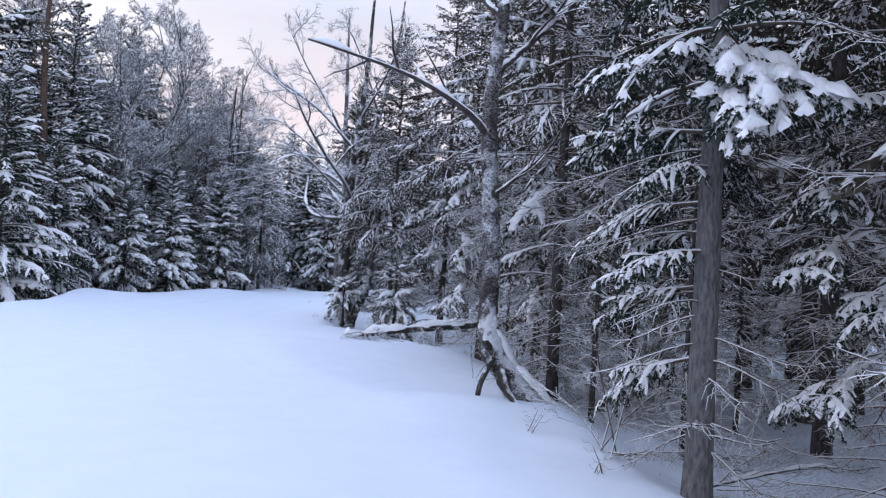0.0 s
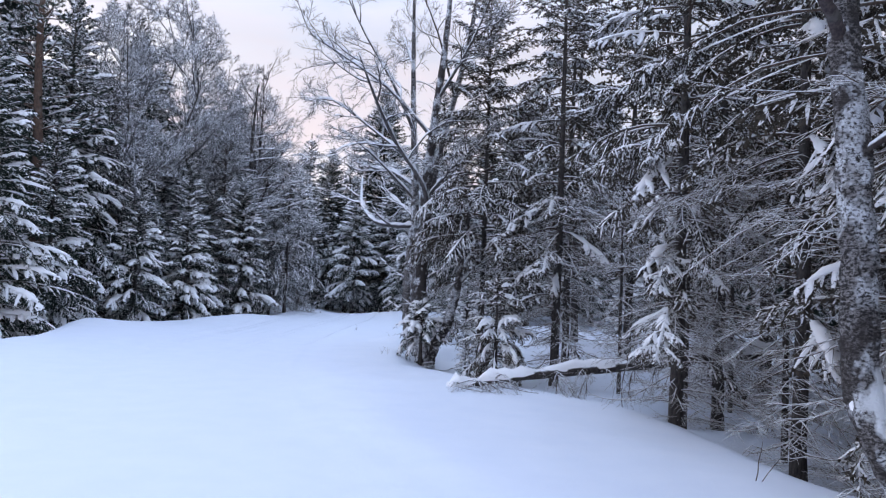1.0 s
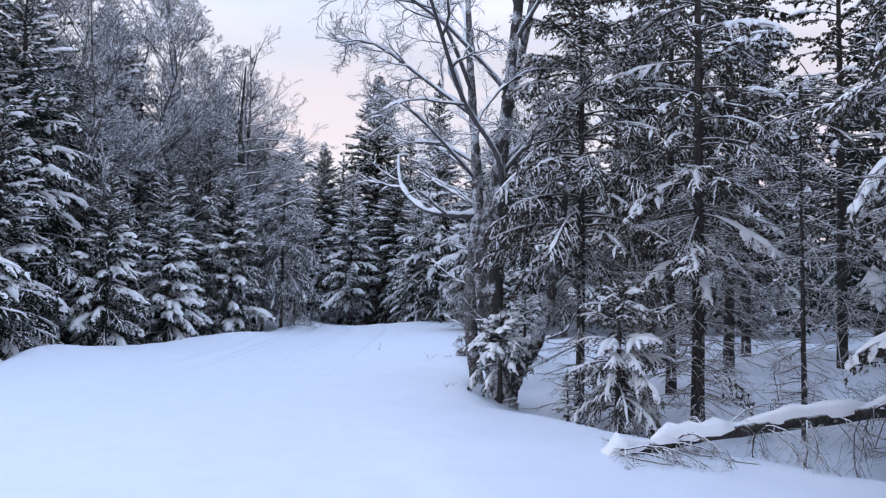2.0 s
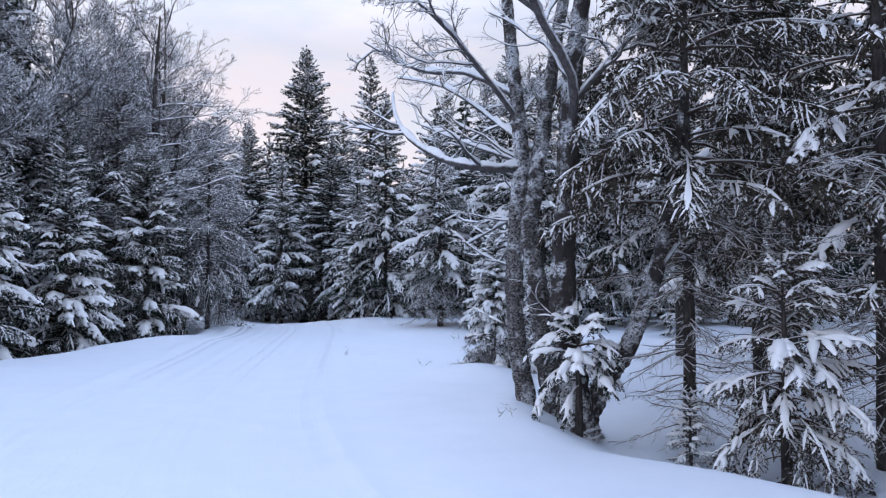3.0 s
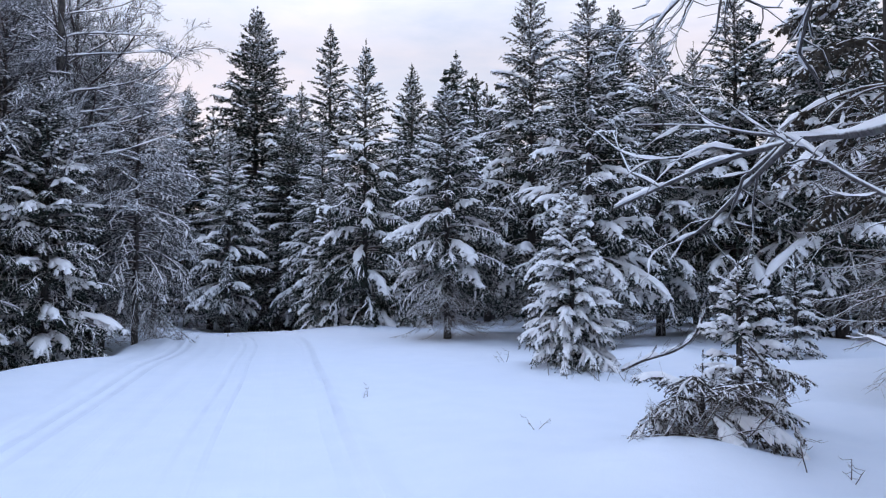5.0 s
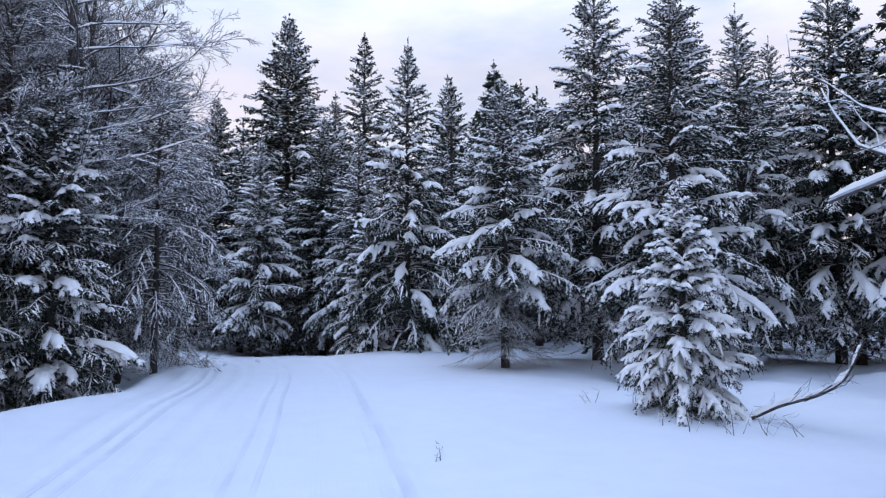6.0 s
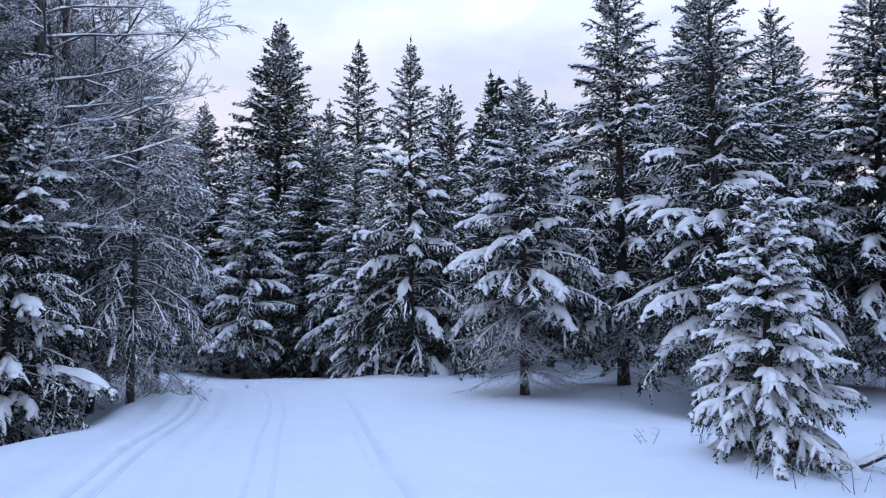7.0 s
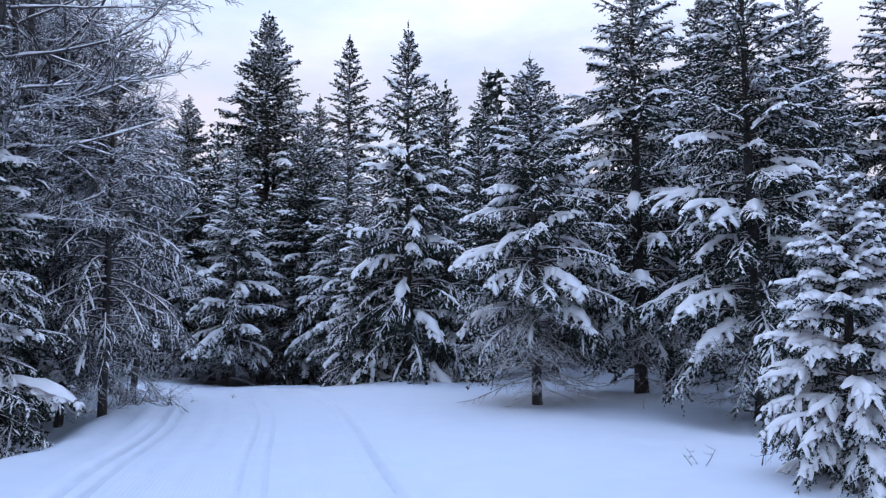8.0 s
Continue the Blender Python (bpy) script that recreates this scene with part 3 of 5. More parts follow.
def smooth_line3(points, n=6):
    p = np.array([points[0], *points, points[-1]], float)
    out = []
    for i in range(1, len(p) - 2):
        a, b, c, d = p[i - 1], p[i], p[i + 1], p[i + 2]
        for t in np.linspace(0, 1, n, endpoint=False):
            out.append(0.5 * (2 * b + (c - a) * t + (2 * a - 5 * b + 4 * c - d) * t * t + (3 * b - a - 3 * c + d) * t ** 3))
    return np.array([*out, p[-1]])


# ---- ground ----
def build_ground():
    def lines(lo, hi, pitch, end_lo, end_hi):
        core = np.arange(lo, hi + pitch / 2, pitch)
        low = lo - np.geomspace(pitch, lo - end_lo, 34)
        high = hi + np.geomspace(pitch, end_hi - hi, 34)
        return np.concatenate([low[::-1], core, high])
    xs, ys = lines(-12, 6, 0.10, -900, 900), lines(2, 44, 0.14, -900, 900)
    X, Y = np.meshgrid(xs, ys, indexing="ij")
    x, y = X.ravel(), Y.ravel()
    u = np.full(x.shape, 50.0)
    near = (np.abs(x + 8) < 30) & (np.abs(y - 20) < 45)
    z = np.zeros(x.shape)
    z[near] = land(x[near], y[near])
    z[~near] = land(x[~near], y[~near])
    u[near] = across_trail(x[near], y[near])
    nx, ny = len(xs), len(ys)
    i, j = np.meshgrid(np.arange(nx - 1), np.arange(ny - 1), indexing="ij")
    q = np.stack([i * ny + j, (i + 1) * ny + j, (i + 1) * ny + j + 1, i * ny + j + 1], -1).reshape(-1, 4)
    me = mesh_of("ground", np.column_stack([x, y, z]), q)
    at = me.attributes.new("across", "FLOAT", "POINT")
    at.data.foreach_set("value", u.astype(np.float32))
    # covers the right wood's floor: tree debris together with painted shade
    litter_shade = step01(x - np.interp(y, BANK_Y, BANK_X), 0.4, 1.8) * (1 - step01(y, 11, 15)) * near
    floor_dark = me.attributes.new("litter_shade", "FLOAT", "POINT")
    floor_dark.data.foreach_set("value", litter_shade.astype(np.float32))
    me.materials.append(MAT_GROUND)
    return tagged(new("ground", me), "bluish white snow with a groomed ski trail", "snow ground", kind="structure")


build_ground()


# ---- spruces ----
def plant(src, x, y, size=1.0, turn=0.0, lean=(0, 0), label="", wide=None):
    s = Matrix.Diagonal((size * (wide or 1), size * (wide or 1), size, 1))
    ob = copy_thing(src, Matrix.Translation((x, y, gz(x, y))) @ pose(0, 0, 0, lean[0], lean[1], turn) @ s)
    if label:
        ob["label"] = label
    return ob


def stock(src, label, category="spruce", group="spruces along the trail"):
    tagged(src, label, category, group)
    return src


def remove(src):
    for o in (*src.children_recursive, src):
        bpy.data.objects.remove(o)


LUSH = stock(spruce(11, 7.0, 2.15, 0.02, 0.33, 8, 0.055, 0.085, 0.125, 0.8, 0.5, 0.75, shape=0.78, light=1.15, sec=3, three=2, fat=0.6, hang=0.6, gaps=0.02, inner=0.2, sub=0.11, dust=0.5, fine_snow=0.016, heap=0.55), "dark green spruce with heavy snow on its drooping branches")
LUSH_B = stock(spruce(12, 6.5, 2.0, 0.02, 0.32, 8, 0.055, 0.085, 0.125, 0.8, 0.55, 0.8, shape=0.82, light=1.15, sec=3, three=2, fat=0.6, hang=0.65, gaps=0.02, inner=0.2, sub=0.11, dust=0.5, fine_snow=0.016, heap=0.55), "dense dark spruce with thick snow pads on its branches")
EDGE = stock(spruce(21, 6.2, 1.95, 0.25, 0.31, 8, 0.05, 0.07, 0.09, 0.75, 0.5, 0.75, dead=4.2, split=True, shape=0.78, low=3, deadlen=1.05, sec=3, three=2, fat=0.5, hang=0.65, even=0.2, gaps=0.02, inner=0.2, sub=0.09, dust=0.7, fine_snow=0.015), "spruce with snowed crown and bare lower branches")
EDGE_B = stock(spruce(22, 8.6, 2.3, 0.16, 0.38, 9, 0.062, 0.085, 0.13, 0.72, 0.4, 0.75, dead=2.6, light=1.1, shape=0.78, sec=3, three=2, fat=0.5, hang=0.6, gaps=0.02, inner=0.2, sub=0.12, dust=0.7, fine_snow=0.019), "tall dark spruce with snow on its upper branches")
TALL = stock(spruce(31, 15.0, 3.9, 0.1, 0.4, 9, 0.14, 0.15, 0.22, 0.62, 0.3, 0.7, dead=0.6, shape=0.7, light=1.6, sec=3, three=2, fat=0.6, hang=0.5, inner=0.2, sub=0.16, dust=0.7, fine_snow=0.036, gaps=0.02), "tall narrow spruce dusted with snow")
SPIRE = stock(spruce(32, 14.0, 3.1, 0.08, 0.44, 7, 0.13, 0.15, 0.20, 0.62, 0.3, 0.9, dead=0.5, shape=0.75, light=1.6, sec=3, three=2, fat=0.6, gaps=0.12, hang=0.5, inner=0.2, sub=0.16, dust=0.7, fine_snow=0.036), "slender spire-like spruce dusted with snow")
THIN = stock(spruce(41, 9.5, 1.6, 0.32, 0.40, 6, 0.06, 0.07, 0.10, 0.7, 0.5, 0.8, dead=2.2, mat=MAT_NEEDLE_OLD, radius=0.085, split=True, three=2, fat=0.5, low=4, sec=3, shape=0.6, hang=0.6, deadlen=1.1, sub=0.12, dust=0.8, fine_snow=0.013, light=0.75), "thin-trunked forest spruce with many snow-lined dead branches")
THIN_B = stock(spruce(42, 8.5, 1.5, 0.36, 0.40, 6, 0.06, 0.07, 0.10, 0.74, 0.5, 0.85, dead=2.2, mat=MAT_NEEDLE_OLD, radius=0.075, split=True, three=2, fat=0.5, low=4, sec=3, shape=0.6, hang=0.6, deadlen=1.1, sub=0.12, dust=0.8, fine_snow=0.013, light=0.75), "slim forest spruce with bare trunk and snowed crown")
VEIL = stock(spruce(47, 8.6, 2.0, 0.30, 0.34, 7, 0.055, 0.07, 0.09, 0.6, 0.5, 0.85, dead=2.4, mat=MAT_NEEDLE_OLD, radius=0.07, split=True, three=2, fat=0.5, sec=3, shape=0.6, hang=0.7, dust=0.8, fine_snow=0.013, sub=0.10, deadlen=0.8, light=0.7, heap=1.5), "slim spruce with a dense hanging crown beside the birch")
SNAG = stock(spruce(48, 4.6, 1.15, 0.97, 0.4, 5, 0.05, 0.06, 0.1, 0.4, 0.3, 0.8, dead=1.9, mat=MAT_NEEDLE_OLD, radius=0.035, dust=0.6), "thin dead spruce bristling with bare snow-lined twigs")
FRONT = stock(spruce(45, 8.5, 1.5, 0.36, 0.40, 6, 0.06, 0.07, 0.10, 0.55, 0.3, 0.8, dead=0.8, radius=0.11, split=True, three=2, fat=0.45, low=0, sec=3, shape=0.6, hang=0.6, sub=0.1, dust=0.75, fine_snow=0.01, bark=MAT_GREYBARK), "spruce with a stout grey trunk and snowy boughs")
WOOD = stock(spruce(43, 9.5, 1.6, 0.25, 0.46, 6, 0.1, 0.10, 0.18, 0.52, 0.3, 0.9, dead=1.4, mat=MAT_NEEDLE_OLD, radius=0.095, sec=3, three=2, fat=0.7, shape=0.6, hang=0.5, dust=0.8, fine_snow=0.018, sub=0.18), "dark forest spruce deep in the shade of the wood")
FILL = stock(spruce(46, 7.5, 2.4, 0.16, 0.42, 7, 0.135, 0.13, 0.24, 0.6, 0.4, 0.8, light=1.5, shape=0.8, sec=3, three=2, fat=0.6, hang=0.5, inner=0.15, sub=0.2, dust=0.7, fine_snow=0.032, dead=1.0), "dark spruce in the second row, patches of snow")
FROSTED = stock(spruce(44, 6.6, 1.9, 0.22, 0.24, 7, 0.05, 0.05, 0.12, 0.26, 0.15, 1.0, dead=0.8, mat=MAT_HOAR, sec=3, three=1, fat=0.7, shape=0.45, hang=0.7, reach=0.36, sub=0.12, dust=0.75, fine_snow=0.007, radius=0.07), "spruce with long hanging branchlets white with hoarfrost")
CONE = stock(spruce(13, 5.0, 1.55, 0.1, 0.30, 9, 0.05, 0.075, 0.10, 1.15, 0.5, 0.8, shape=0.74, light=1.05, sec=3, three=2, fat=0.55, hang=0.7, split=True, gaps=0.02, inner=0.18, even=-0.25, sub=0.09, dust=0.6, fine_snow=0.014, heap=0.42), "mid-height dark spruce with snow pads on every branch end")
COLUMN = stock(spruce(14, 5.7, 1.5, 0.07, 0.31, 9, 0.05, 0.075, 0.10, 1.15, 0.5, 0.75, shape=0.5, light=1.1, sec=3, three=2, fat=0.55, hang=0.65, split=True, gaps=0.04, inner=0.18, even=-0.25, sub=0.09, heap=0.42, dust=0.6, fine_snow=0.014), "columnar dark spruce with shelf-like snow pads")
YOUNG = stock(spruce(51, 2.85, 1.0, 0.03, 0.19, 10, 0.032, 0.036, 0.06, 1.0, 0.45, 0.75, shape=0.8, inner=0.12, light=0.8, leader=0.35, split=True, gaps=0.05, sec=4, three=3, hang=0.75, even=0.85, sub=0.1, fat=0.5, dust=0.5, fine_snow=0.007), "young green spruce thick with fresh snow")
SAPLING = stock(spruce(52, 1.7, 0.62, 0.05, 0.17, 6, 0.03, 0.034, 0.06, 0.8, 0.5, 0.6, shape=0.7, split=True, sec=3, hang=0.6, even=0.8, light=0.85, sub=0.06, fat=0.45, dust=0.6, fine_snow=0.006), "small spruce sapling covered in snow")
PROP = stock(spruce(54, 1.2, 0.62, 0.5, 0.12, 6, 0.03, 0.036, 0.06, 0.9, 0.8, 0.9, shape=0.5, split=True, sec=4, hang=0.8, even=0.5, light=0.85, fat=0.45, dust=0.6, fine_snow=0.006, sub=0.06), "small spruce leaning on the birch, snow on its boughs")
LADEN = stock(spruce(56, 1.85, 0.85, 0.26, 0.16, 7, 0.03, 0.036, 0.06, 0.75, 0.8, 1.25, shape=0.45, split=True, sec=4, hang=0.85, gaps=0.25, dead=3.0, mat=MAT_NEEDLE_OLD, light=0.6, even=0.5, fat=0.45, dust=0.6, fine_snow=0.006, sub=0.06), "small spruce weighed down by a thick cap of snow")
BOWED = stock(spruce(53, 0.62, 1.0, 0.2, 0.09, 9, 0.032, 0.045, 0.07, 0.6, 0.25, 1.3, shape=0.3, split=True, mat=MAT_NEEDLE_OLD, hang=0.7, gaps=0.3, sec=3, light=0.9, fat=0.45, dust=0.6, fine_snow=0.006, sub=0.06), "bowed young spruce with drooping branches, half buried in snow")
BENT = stock(spruce(55, 1.6, 0.5, 0.1, 0.13, 6, 0.03, 0.04, 0.07, 0.7, 0.3, 1.5, shape=0.45, split=True, mat=MAT_NEEDLE_OLD, hang=0.8, sec=3, fat=0.45, dust=0.6, fine_snow=0.006, sub=0.06), "small dark spruce bent over by the snow")

PLACES = [
    # right edge past the birches
    (YOUNG, -1.3, 28.55, 0.94, 20), (EDGE, -1.6, 35.8, 1.0, 40), (EDGE_B, 0.95, 36.9, 1.10, 10), (EDGE_B, 1.05, 33.2, 0.92, 130), (SAPLING, 4.0, 30.4, 1.0, 0),
    (LUSH, -4.1, 41.6, 0.62, 0), (LUSH_B, -1.95, 41.4, 0.88, 60), (EDGE_B, 4.0, 35.6, 0.95, 200), (FILL, 6.4, 35.0, 1.1, 70),
    (EDGE_B, 7.6, 39.8, 1.05, 300), (TALL, 5.9, 42.2, 0.74, 20), (FILL, 3.0, 39.5, 1.0, 170), (FILL, 10.0, 35.3, 1.2, 250), (EDGE_B, 7.6, 33.4, 1.25, 15), (EDGE_B, 5.9, 35.0, 1.05, 75), 
    (FILL, 1.6, 43.5, 1.1, 120), (FILL, -0.3, 44.5, 1.0, 220), (LUSH_B, -3.4, 44.2, 0.95, 20),
    # far row round the bend
    (TALL, -6.85, 56.2, 1.06, 30), (SPIRE, -2.8, 60.6, 1.20, 0), (SPIRE, 3.4, 69, 1.19, 80), (SPIRE, 5.9, 66, 1.20, 160), (TALL, -5.2, 50.0, 0.63, 140), (TALL, -9.4, 51.0, 0.67, 250),
    (EDGE_B, -7.6, 48.8, 0.95, 60), (EDGE_B, -4.0, 47.5, 0.95, 0), (FILL, -11.6, 55, 1.50, 10), (SPIRE, -4.6, 54, 0.83, 200), (FILL, -8.6, 53, 1.29, 100), (FILL, 0.6, 53, 1.54, 300), (FILL, 3.0, 50, 1.40, 210), (FILL, -6.0, 51.5, 0.98, 33), (FILL, -10.2, 49.6, 0.91, 300),
    (FILL, -7.5, 58.5, 1.25, 10), (FILL, -4.2, 57.5, 1.15, 80), (FILL, -1.0, 57.0, 1.19, 150), (FILL, -14.0, 52.5, 1.13, 120), (FILL, -6.6, 53.5, 0.94, 65),
    # left edge
    (CONE, -12.3, 29.0, 0.97, 0), (CONE, -11.3, 31.0, 0.94, 200), (COLUMN, -10.2, 34.0, 1.0, 100), (CONE, -11.5, 36.2, 1.15, 30), (FROSTED, -8.95, 36.6, 1.0, 60), (EDGE_B, -10.4, 38.6, 0.95, 0),
    (LUSH, -13.3, 22.4, 1.1, 0), (LUSH_B, -13.2, 25.3, 0.92, 280), (EDGE_B, -14.6, 28.6, 1.25, 20), (FILL, -13.2, 33.5, 1.0, 10), (FILL, -11.8, 41.5, 1.1, 50), (FILL, -12.6, 35.6, 0.9, 80),
    (FILL, -17.0, 27.0, 1.8, 0), (FILL, -18.0, 31.5, 1.7, 70), (FROSTED, -11.2, 34.6, 1.15, 10), (FROSTED, -10.9, 39.0, 1.3, 100), (FROSTED, -12.9, 38.0, 1.4, 200), (FROSTED, -14.4, 31.2, 1.3, 300),
    (FILL, -15.6, 36.2, 1.65, 40), (FILL, -14.4, 40.0, 1.5, 160), (FILL, -17.2, 34.0, 1.75, 260), (FILL, -13.4, 43.0, 1.4, 310), (EDGE_B, -12.6, 40.6, 1.25, 205), (EDGE_B, -14.9, 34.6, 1.4, 95),
    (FILL, -13.6, 31.2, 0.85, 77), (LUSH, -12.0, 32.9, 0.9, 140), (LUSH_B, -10.9, 34.4, 0.8, 260), (FILL, -14.6, 26.8, 1.1, 33), (EDGE_B, -11.6, 36.6, 0.85, 20),
    # right wood
 (THIN_B, 1.5, 11.7, 1.0, 120), (THIN_B, 2.0, 15.3, 1.1, 20), 
    (THIN_B, 0.7, 21.2, 1.15, 10), (WOOD, 3.1, 12.2, 1.1, 10), (WOOD, 3.9, 11.6, 1.05, 200), (WOOD, 5.2, 10.6, 1.2, 300), (WOOD, 5.7, 14.0, 1.2, 30),
    (WOOD, 6.6, 11.9, 1.2, 150), (WOOD, 3.6, 17.5, 1.1, 70), (WOOD, 4.2, 8.2, 1.1, 130), (WOOD, 6.4, 18.5, 1.1, 0), (WOOD, 2.6, 23.4, 1.15, 190), (WOOD, 4.4, 26.8, 1.2, 100), (WOOD, 5.0, 23.5, 1.1, 250), (FILL, 8.4, 15, 1.2, 0), (FILL, 8.6, 21.5, 1.4, 100),
    (FILL, 7.6, 26.5, 1.2, 30), (FILL, 9.4, 9.5, 1.2, 10), (WOOD, 7.6, 8.0, 1.2, 0), (WOOD, 5.0, 5.2, 1.1, 45),
    (WOOD, 4.6, 15.6, 1.05, 145), (WOOD, 7.4, 15.8, 1.2, 245),
    (SNAG, 1.9, 9.2, 1.0, 0), (SNAG, 2.7, 10.6, 0.95, 70), (SNAG, 1.9, 12.9, 1.0, 150), (SNAG, 3.4, 13.8, 1.05, 220), (SNAG, 1.3, 14.6, 0.85, 300), (SNAG, 2.6, 16.4, 1.0, 40), (SNAG, 1.0, 17.2, 0.9, 110), (SNAG, 3.9, 9.8, 1.0, 190), (SNAG, 2.6, 7.9, 0.9, 260), (SNAG, 4.9, 12.3, 1.1, 330),
    # first five are unseen, added to block sky light from the wood floor
    (WOOD, 3.3, 3.6, 1.1, 20), (WOOD, 4.6, 1.6, 1.15, 110), (WOOD, 6.4, 3.2, 1.2, 200), (WOOD, 6.2, 7.0, 1.15, 290), (WOOD, 3.0, -1.6, 1.1, 60), (WOOD, 1.6, 25.4, 1.15, 60),
    # small ones by the birches
    (BOWED, -2.48, 23.05, 0.78, 0), (SAPLING, -1.45, 24.1, 0.90, 40), (LADEN, -1.08, 17.8, 1.0, 75), (PROP, -2.47, 19.08, 1.0, 30), (SAPLING, -1.6, 18.5, 0.40, 200),
]
for src, x, y, size, turn in PLACES:
    plant(src, x, y, size, turn)
plant(LUSH, -3.05, 41.1, 1.24, 75, wide=0.78)


def add_boughs(tree, lines, seed, needles):
    """Long snow-laden boughs of one tree, each along its line from the trunk."""
    rng = np.random.default_rng(seed)
    back = tree.matrix_basis.inverted()
    for start, end, k in lines:
        a, b = np.array(start, float), np.array(end, float)
        mid = 0.5 * (a + b) + [0, 0, 0.12 * np.linalg.norm(b - a)]
        pts = smooth_line3([a, 0.5 * (a + mid), mid, 0.5 * (b + mid) + [0, 0, 0.03], b], 2)
        L = np.linalg.norm(b - a)
        wood, crown, load = Pile(), Pile(), Pile()
        lines_in = [(pts, 0.02, L)]
        for n in range(max(4, min(8, int(L * 7)))):
            q = pts[rng.integers(len(pts) // 4 if L < 1.3 else 2 * len(pts) // 3, len(pts) - 1)]
            d = (b - a) / L
            az = math.atan2(d[1], d[0]) + rng.choice([-1, 1]) * rng.uniform(0.45, 1.1)
            ls = rng.uniform(0.18, 0.42) * min(1.0, 0.4 + 0.6 * L)
            lines_in.append((limb_path(rng, q, az, rng.uniform(-0.25, 0.15), rng.uniform(0.5, 1.2), 0.2, ls, 5, 0.3), 0.008, ls))
        for line, r, ls in lines_in:
            ridge = k * (min(0.05, 0.02 + 0.06 * ls) if k >= 1.5 else min(0.03, 0.014 + 0.02 * ls))
            tube(wood, line, np.linspace(r, 0.004, len(line)), 5)
            fan = twigs_along(rng, line, 0.038, 0.26 if ls < 1.3 else 0.12, 0.8, 0.2 if ls < 1.3 else 0.55)
            shoots = np.concatenate([fan, side_shoots(rng, fan, 0.05)])
            brush(crown, shoots, 0.026, 0.036, 0.012, 3, rng)
            lined = shoots[rng.random(len(shoots)) < 0.7]
            snow_on(load, lined, np.full(len(lined), 0.006), np.full(len(lined), 0.006), rng, 3, 0.006, RIDGE, (0.0, 0.2, 0.7, 1.0))
            ln = np.linalg.norm(fan[:, 2] - fan[:, 0], axis=1)
            pick = rng.random(len(fan)) < 0.8
            snow_on(load, fan[pick], np.clip(0.12 * ln[pick] + 0.010, 0.010, 0.03) * k, np.clip(0.10 * ln[pick] + 0.010, 0.010, 0.03) * k, rng, 4, 0.012, RIDGE, (0.0, 0.1, 0.5, 1.0))
            snow_on(load, np.array([(line[len(line) // 4], line[len(line) // 2], line[-1])]), np.array([ridge]), np.array([ridge * 0.9]), rng, 8, 0.012, ARCH, (0.0, 0.1, 0.9, 1.0))
        ob = part("branch", joined("branch", (wood, crown), (True, False)), (MAT_DEAD, needles), tree)
        ob.matrix_parent_inverse = back
        sn = part("snow", load, MAT_SNOW, ob)
        tagged(sn, kind="stuff")


near = plant(FRONT, 1.88, 5.35, 0.95, 0)
add_boughs(near, [((1.88, 5.3, 3.0), (1.14, 4.97, 2.92), 1.2), ((1.88, 5.3, 3.05), (1.42, 4.79, 3.0), 1.3), ((1.88, 5.3, 3.0), (1.72, 4.6, 2.4), 1.6), ((1.88, 5.3, 3.1), (1.84, 4.5, 2.42), 1.9), ((1.88, 5.3, 3.15), (1.98, 4.45, 2.5), 2.0),
                  ((1.9, 5.3, 3.15), (2.13, 4.5, 2.62), 1.9), ((1.9, 5.3, 3.15), (2.24, 4.7, 2.75), 1.7), ((1.88, 5.3, 3.15), (1.78, 4.6, 2.8), 1.6), ((1.88, 5.35, 2.6), (1.04, 6.2, 2.46), 0.7), ((1.88, 5.35, 2.1), (1.1, 6.2, 1.75), 0.7), ((1.88, 5.35, 1.9), (1.45, 5.9, 1.6), 0.7),
                  ((1.88, 5.35, 1.0), (1.27, 5.86, 0.55), 0.8), ((1.88, 5.35, 1.5), (1.3, 6.0, 1.15), 0.7), ((1.88, 5.35, 2.35), (1.25, 5.0, 2.1), 0.6), ((1.88, 5.35, 1.75), (1.2, 5.1, 1.5), 0.7), ((1.88, 5.35, 2.5), (2.4, 6.3, 2.2), 0.6)], 301, MAT_NEEDLE)
near = plant(THIN_B, 3.55, 5.7, 1.0, 200)
add_boughs(near, [((3.55, 5.7, 2.35), (2.42, 4.9, 2.02), 0.8), ((3.55, 5.7, 2.0), (2.28, 4.95, 1.55), 0.8), ((3.55, 5.7, 1.1), (2.5, 4.95, 0.72), 0.8), ((3.55, 5.7, 2.9), (2.6, 5.0, 2.7), 0.7), ((3.55, 5.7, 1.7), (2.7, 4.7, 1.3), 0.7)], 307, MAT_NEEDLE)
near = plant(THIN, 1.5, 9.8, 0.95, 60)
add_boughs(near, [((1.5, 9.8, 3.5), (-0.7, 10.4, 2.5), 0.38), ((1.5, 9.8, 3.8), (-0.8, 10.8, 3.08), 0.38), ((1.5, 9.8, 2.4), (2.2, 8.75, 1.9), 1.1), ((1.5, 9.8, 1.8), (2.3, 8.7, 1.35), 1.1)], 302, MAT_NEEDLE_OLD)
near = plant(THIN, 0.0, 18.0, 0.95, 150)
add_boughs(near, [((0.0, 18.0, 2.2), (-0.45, 17.0, 1.75), 0.75), ((0.0, 18.0, 3.0), (-0.85, 18.8, 2.65), 0.7), ((0.0, 18.0, 3.2), (-0.3, 17.2, 2.8), 0.75)], 303, MAT_NEEDLE_OLD)
near = plant(VEIL, -1.33, 19.1, 0.9, 90)
add_boughs(near, [((-1.33, 19.1, 2.0), (-2.15, 18.9, 1.7), 0.65), ((-1.33, 19.1, 2.8), (-1.7, 18.6, 2.45), 0.7)], 304, MAT_NEEDLE)
near = plant(BENT, -2.25, 23.2, 0.5, 0, (0, 24))
